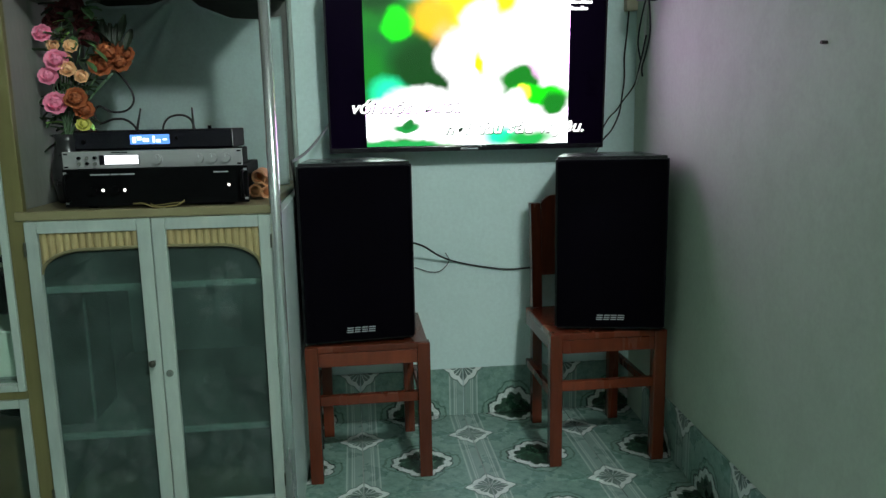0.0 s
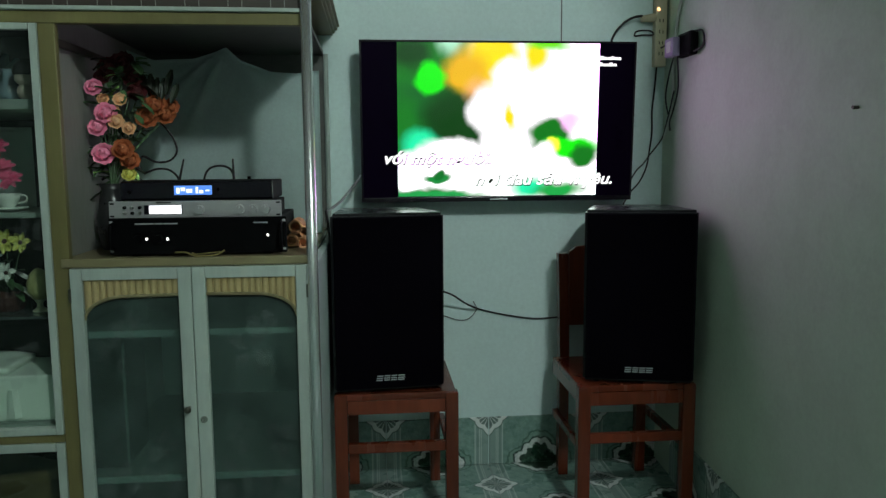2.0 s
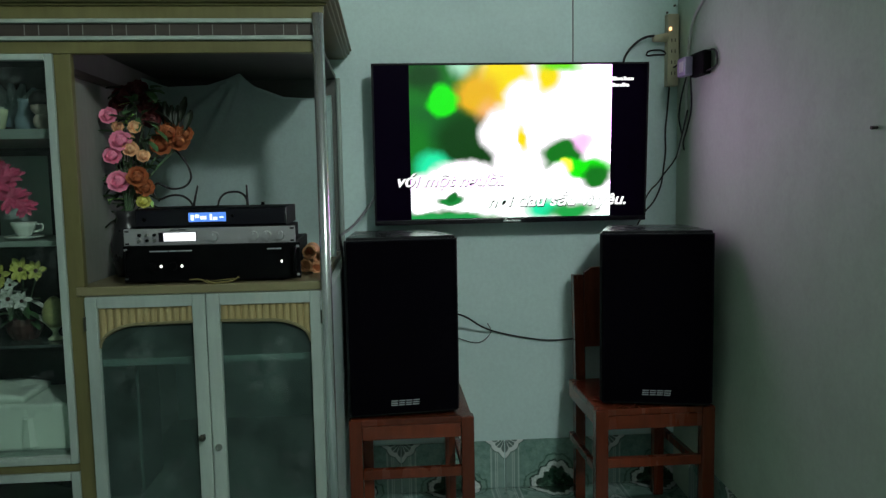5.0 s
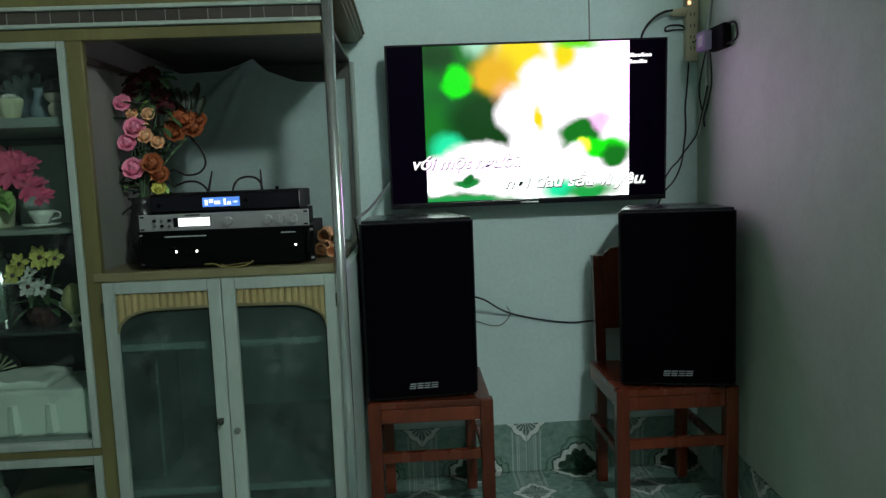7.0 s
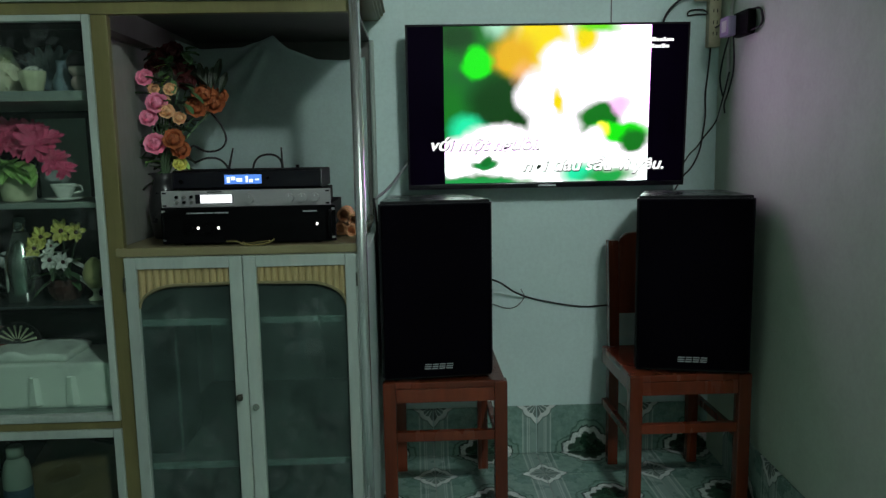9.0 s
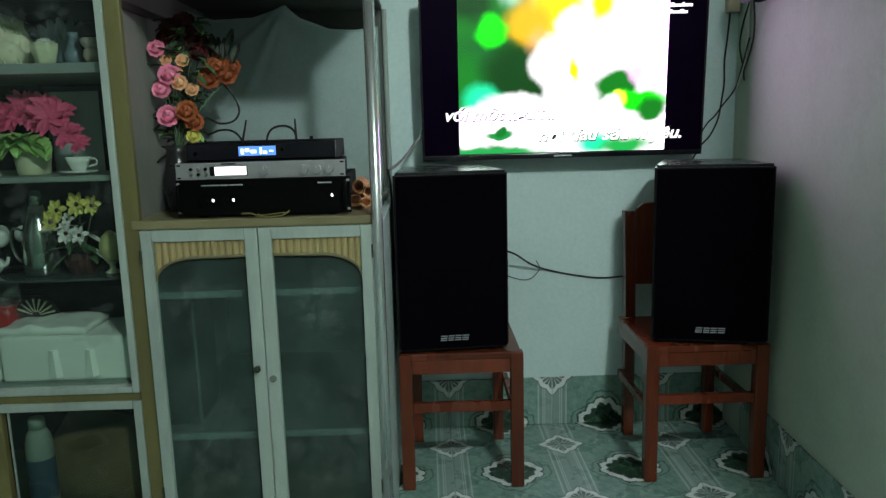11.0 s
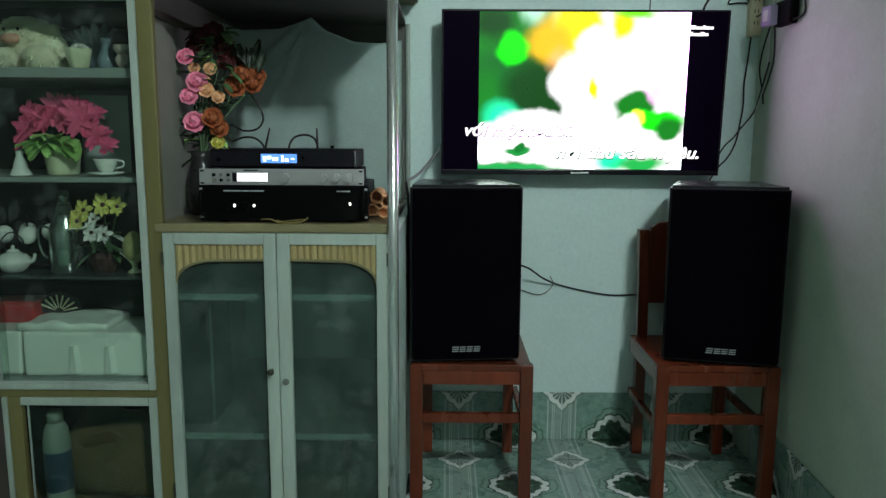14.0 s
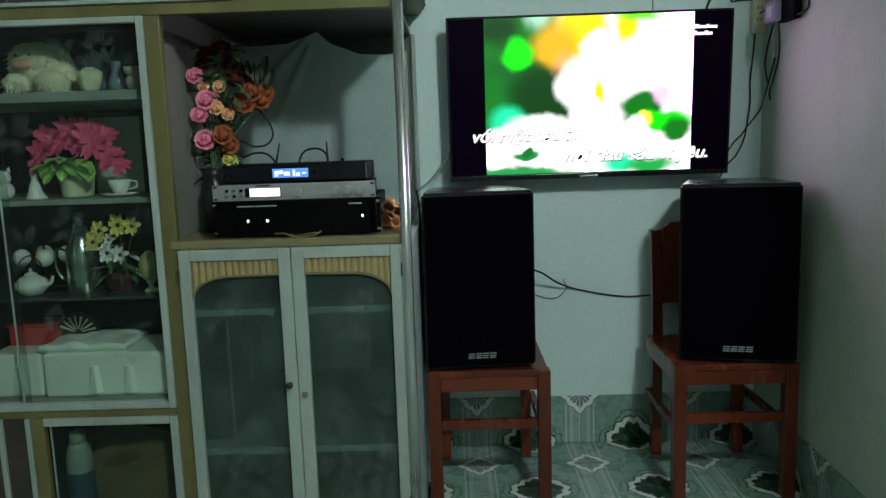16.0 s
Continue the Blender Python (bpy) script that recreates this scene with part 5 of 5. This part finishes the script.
def storage_box(at, w, label):
    s = thing("storage_box", at, label, "storage box", "white plastic boxes")
    h, d = 0.128, 0.20
    bm = bmesh.new()
    box(bm, 0, 0, 0.004, w, d, h, bevel=0.010, seg=3)
    part("body", bm, box_plastic, s)
    n = 2 if w > 0.2 else 1
    for k in range(n):
        rx0 = w * (0.40 + 0.27 * k) if n > 1 else w * 0.6
        bm = bmesh.new()
        vs = []
        for z, hw in ((0.016, 0.019), (0.092, 0.011)):
            vs.append([bm.verts.new((rx0 + f * hw, -g, z)) for f, g in ((-1, -0.001), (-0.75, 0.010), (0.35, 0.014), (1, -0.001))])
        for i in range(3):
            bm.faces.new((vs[0][i], vs[0][i + 1], vs[1][i + 1], vs[1][i]))
        bm.faces.new(vs[1])
        bm.faces.new(vs[0][::-1])
        part("rib", bm, box_plastic, s, "raised tapering rib")
    part("foot_line", block(0.004, 0.003, 0.0, w - 0.004, d - 0.004, 0.006), shelf_board, s)
    return s


storage_box((-1.1067, 2.065, S4), 0.362, "wide white ribbed plastic storage box")
storage_box((-1.2683, 2.075, S4), 0.150, "small white ribbed plastic storage box")
tub = thing("red_tub", (-1.1989, 2.16, S4 + 0.129), "red plastic tub on the white box", "tub")
part("body", block(-0.055, 0.0, 0.0, 0.075, 0.09, 0.055, bevel=0.008), red_plastic, tub)
part("lid", block(-0.058, -0.003, 0.0555, 0.078, 0.093, 0.063, bevel=0.003), red_plastic, tub)
bm = bmesh.new()
bmesh.ops.create_grid(bm, x_segments=24, y_segments=12, size=0.5)
for v in bm.verts:
    v.co = Vector((v.co.x * 0.25, v.co.y * 0.16, 0.014 + 0.012 * noise.noise(v.co * 5) + 0.010 * (1 - (2 * v.co.x) ** 2)))
ret = bmesh.ops.extrude_face_region(bm, geom=bm.faces[:])
for v in [g for g in ret["geom"] if isinstance(g, bmesh.types.BMVert)]:
    v.co.z = 0.0
single("folded_cloth", bm, box_plastic, (-1.0055, 2.16, S4 + 0.1285), "pale crumpled cloth on the white box", "cloth", smooth=True)
bm = bmesh.new()
box(bm, -0.21, 0, 0, 0.19, 0.12, 0.10, bevel=0.03, seg=4)
for v in bm.verts:
    v.co.z *= 1 + 0.35 * noise.noise(v.co * 12)
single("folded_blanket", bm, grey_cloth, (-0.9659, 2.29, S4), "dark grey patterned folded blanket behind the boxes", "blanket")
bm = bmesh.new()
box(bm, -0.22, 0, 0.10, 0.2, 0.10, 0.23, bevel=0.03, seg=4)
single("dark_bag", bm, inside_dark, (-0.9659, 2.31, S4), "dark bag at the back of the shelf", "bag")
rays = thing("fan_ornament", (-1.07, 2.2, S4 + 0.150), "dark fan ornament with pale ribs", "ornament")
bm = bmesh.new()
for k in range(8):
    a = math.radians(15 + 20 * k)
    rod(bm, (0.012 * math.cos(a), 0, 0.004 + 0.012 * math.sin(a)), (0.055 * math.cos(a), 0, 0.004 + 0.050 * math.sin(a)), 0.0012, 0.0034, n=6)
part("rib", bm, cream_ceramic, rays)
bm = bmesh.new()
prism(bm, [(0.066 * math.cos(math.radians(a)), 0.062 * math.sin(math.radians(a))) for a in range(0, 181, 12)], 0.006, 0.010)
part("leaf", bm, black_paint, rays)

# lower compartment
bm = bmesh.new()
box(bm, -0.15, 0, 0, 0.15, 0.18, 0.22, bevel=0.06, seg=5)
for v in bm.verts:
    v.co.z *= 1 + 0.25 * noise.noise(v.co * 9)
    v.co.y += 0.02 * noise.noise(v.co * 14)
single("cloth_bundle", bm, dim_cloth, (-0.9064, 2.1, 0.118), "olive brown cloth bundle behind the glass", "cloth", smooth=True)
jar = thing("plastic_bottle", (-1.0402, 2.08, 0.118), "pale green plastic bottle with a blue label", "bottle")
bm = bmesh.new()
lathe(bm, [(0.034, 0), (0.036, 0.01), (0.036, 0.20), (0.030, 0.235), (0.020, 0.25)], n=24)
part("body", bm, dim_bottle, jar, smooth=True)
bm = bmesh.new()
lathe(bm, [(0.0365, 0.05), (0.0368, 0.052), (0.0368, 0.165), (0.0365, 0.167)], n=24)
part("label", bm, blue_label, jar, "blue label", smooth=True)
bm = bmesh.new()
lathe(bm, [(0.021, 0.2505), (0.022, 0.275), (0.018, 0.282)], n=20)
part("cap", bm, dim_bottle, jar, smooth=True)
carton = thing("dark_carton", (-0.652, 2.13, 0.3425), "dark brown upright carton on the inner shelf behind the glass", "carton")
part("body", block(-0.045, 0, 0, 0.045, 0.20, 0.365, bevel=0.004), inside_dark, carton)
part("edge_strip", block(0.0455, -0.002, 0.004, 0.0495, 0.010, 0.35, bevel=0.001), shelf_board, carton, "pale edge strip")


# ---- sockets and cables on the walls ----
strip = thing("power_strip", (1.160, BACK - 0.034, 1.530), "yellowed vertical power strip with one plug on the wall", "power strip")
part("body", block(-0.022, 0, 0, 0.022, 0.033, 0.262, bevel=0.004), cream_plastic, strip)
bm = bmesh.new()
rod(bm, (-0.022, 0.012, 0.178), (-0.075, 0.004, 0.172), 0.017, 0.012, n=14)
part("plug", bm, cream_plastic, strip, "cream plug", smooth=True)
bm = bmesh.new()
ball(bm, (-0.012, -0.001, 0.207), 0.006, (1, 0.5, 1.2), 8)
part("lamp", bm, neon, strip, "small orange lamp")
bm = bmesh.new()
for hz in (0.04, 0.08, 0.12, 0.16):
    box(bm, -0.008, -0.0008, hz, -0.005, 0.0005, hz + 0.012)
    box(bm, 0.005, -0.0008, hz, 0.008, 0.0005, hz + 0.012)
part("slot", bm, black_paint, strip)

ay = 2.575
adapter = thing("power_adapter", (east(ay) - 0.058, ay, 1.535), "lilac and black power adapter plugged in the wall", "adapter")
part("case", block(-0.012, -0.004, 0.0, 0.016, 0.066, 0.064, bevel=0.006), lilac_plastic, adapter)
part("socket", block(0.0165, -0.082, -0.006, 0.0475, 0.030, 0.074, bevel=0.010), black_metal, adapter, "black socket")
part("label", block(-0.0132, 0.010, 0.014, -0.0118, 0.045, 0.05), white_cable, adapter, "pale printed label")


def cable(points, r, mat, label):
    bm = bmesh.new()
    tube(bm, points, r)
    return single("cable", bm, mat, (0, 0, 0), label, "cable", smooth=True)


B = BACK - 0.006
E1 = lambda y, z, off=0.007: (east(y) - off, y, z)
cable([(1.086, B - 0.03, 1.712), (1.05, B - 0.03, 1.705), (1.01, B - 0.03, 1.680), (0.975, B - 0.03, 1.632), (0.96, B - 0.03, 1.55)], 0.0045, rubber, "black cable from the plug behind the television")
cable([E1(2.15, 2.45), E1(2.34, 1.92), E1(2.435, 1.83), E1(2.582, 1.782), E1(2.668, 1.738), E1(2.707, 1.656), E1(2.728, 1.556), E1(2.728, 1.413), E1(2.77, 1.322), E1(2.815, 1.265)], 0.0058, white_cable, "white cable running down the corner")
cable([E1(2.70, 1.43, 0.012), E1(2.77, 1.32, 0.012), E1(2.815, 1.262, 0.014), (1.14, B, 1.205), (1.115, B, 1.17), (1.085, B, 1.14), (1.05, B, 1.08)], 0.003, rubber, "thin black cable crossing the corner")
cable([(1.157, B, 1.535), (1.150, B, 1.44), (1.143, B, 1.364), (1.145, B, 1.29), (1.138, B, 1.228), (1.127, B, 1.159), (1.10, B, 1.10), (1.066, B, 1.062), (1.03, B, 1.0)], 0.003, rubber, "thin black cable hanging from the power strip")
cable([E1(2.60, 1.535, 0.04), E1(2.64, 1.47, 0.02), E1(2.68, 1.422), E1(2.72, 1.36), E1(2.753, 1.322), E1(2.745, 1.29)], 0.003, rubber, "thin black cable below the adapter")
cable([E1(2.62, 1.56, 0.05), E1(2.72, 1.60, 0.03), (1.160, B - 0.02, 1.60), (1.135, B - 0.01, 1.655), (1.105, B, 1.665), (1.075, B, 1.66), (1.07, B, 1.645), (1.10, B, 1.648), (1.14, B, 1.648)], 0.0030, rubber, "thin black cable from adapter to power strip")
cable([E1(2.66, 1.55, 0.03), E1(2.77, 1.50), E1(2.80, 1.44), E1(2.80, 1.40), E1(2.77, 1.35)], 0.0028, rubber, "thin black cable below the adapter")
cable([E1(2.52, 1.60, 0.03), E1(2.475, 1.605, 0.008), E1(2.45, 1.58), E1(2.46, 1.55), E1(2.51, 1.535, 0.03)], 0.0035, rubber, "short black cable curled round the adapter")
cable([(0.790, BACK - 0.002, 1.50), (0.790, BACK - 0.002, 2.0), (0.789, BACK - 0.002, 2.99)], 0.0022, grey_cable, "thin dark cable running straight up the wall")
cable([(0.28, 2.70, 0.73), (0.36, 2.74, 0.700), (0.43, 2.80, 0.648), (0.50, B, 0.615), (0.60, B, 0.592), (0.70, B, 0.578), (0.80, B, 0.582)], 0.0034, rubber, "black loudspeaker cable sagging between the loudspeakers")
cable([(0.455, B - 0.02, 0.655), (0.47, B, 0.62), (0.44, B, 0.585), (0.40, B, 0.58), (0.34, B, 0.60)], 0.002, grey_cable, "thin grey cable end hanging by the wall")
cable([(-0.06, 2.42, 1.03), (-0.022, 2.55, 1.055), (0.025, 2.68, 1.11), (0.065, 2.79, 1.165), (0.12, 2.81, 1.20)], 0.005, grey_cable, "grey cable running to the back of the television")
cable([(-0.062, 2.40, 1.035), (-0.055, 2.42, 0.95), (-0.056, 2.5, 0.7), (-0.03, 2.6, 0.5), (-0.02, 2.6, 0.006)], 0.004, rubber, "black cable down the side of the cabinet")
for ny, nz in ((2.375, 1.793), (1.60, 1.29)):
    bm = bmesh.new()
    rod(bm, (0.004, 0, 0), (-0.014, 0, 0), 0.0035, 0.004, n=8)
    single("nail", bm, knob_metal, (east(ny), ny, nz), "dark nail in the wall", "nail")
for nx, nz in ((1.147, 1.802), (1.176, 1.828)):
    bm = bmesh.new()
    rod(bm, (0, 0.004, 0), (0, -0.006, 0), 0.004, 0.004, n=8)
    single("nail", bm, knob_metal, (min(nx, east(BACK) - 0.01), BACK, nz), "dark nail in the wall", "nail")


# ---- tiles ----
def tile_mesh(name, x0, x1, y0, y1):
    bm = bmesh.new()
    e = 0.0012
    lo = [bm.verts.new(p) for p in ((x0 + e, y0 + e, -0.006), (x1 - e, y0 + e, -0.006), (x1 - e, y1 - e, -0.006), (x0 + e, y1 - e, -0.006))]
    hi = [bm.verts.new(p) for p in ((x0 + 2 * e, y0 + 2 * e, 0), (x1 - 2 * e, y0 + 2 * e, 0), (x1 - 2 * e, y1 - 2 * e, 0), (x0 + 2 * e, y1 - 2 * e, 0))]
    bm.faces.new(hi)
    for k in range(4):
        bm.faces.new((lo[k], lo[(k + 1) % 4], hi[(k + 1) % 4], hi[k]))
    return mesh_of(name, bm, tile)


def lay(me, m, parent):
    ob = new("tile", me)
    ob.parent = parent
    ob.matrix_parent_inverse = parent.matrix_world.inverted()
    ob.matrix_basis = m


bpy.context.view_layer.update()
GX, GY = 0.518, 2.656       # a lozenge where four tiles meet
full, strips = tile_mesh("tile", -0.2, 0.2, -0.2, 0.2), {}
for i in range(-7, 3):
    for j in range(-11, 2):
        cx, cy = GX + 0.4 * i - 0.2, GY + 0.4 * j - 0.2
        x0, x1, y0, y1 = -0.2, 0.2, -0.2, 0.2
        y1 = min(y1, BACK - cy)
        x1 = min(x1, east(cy - 0.2) - cx + 0.02)
        if y1 <= y0 + 0.02 or x1 <= x0 + 0.02:
            continue
        key = (round(x1, 4), round(y1, 4))
        me = full if key == (0.2, 0.2) else strips.setdefault(key, tile_mesh("tile", x0, x1, y0, y1))
        lay(me, pose(cx, cy, 0), floor)
skirt_n = tagged(new("baseboard"), "skirting of printed green tiles along the wall", "baseboard", kind="structure")
skirt = tile_mesh("tile", -0.2, 0.2, 0.0, 0.192)
for i in range(-1, 2):
    lay(skirt, pose(GX + 0.4 * i - 0.2 + 0.0, BACK - 0.007, 0, 90, 0, 0), skirt_n)
last = tile_mesh("tile", -0.2, east(BACK) - (GX + 0.6), 0.0, 0.192)
lay(last, pose(GX + 0.6, BACK - 0.007, 0, 90, 0, 0), skirt_n)
skirt_e = tagged(new("baseboard"), "skirting of printed green tiles along the wall", "baseboard", kind="structure")
for j in range(11):
    yy = GY - 0.4 * j - 0.2
    lay(skirt, pose(east(yy) - 0.007, yy, 0, 90, 0, -90 - math.degrees(math.atan(EASTK))), skirt_e)
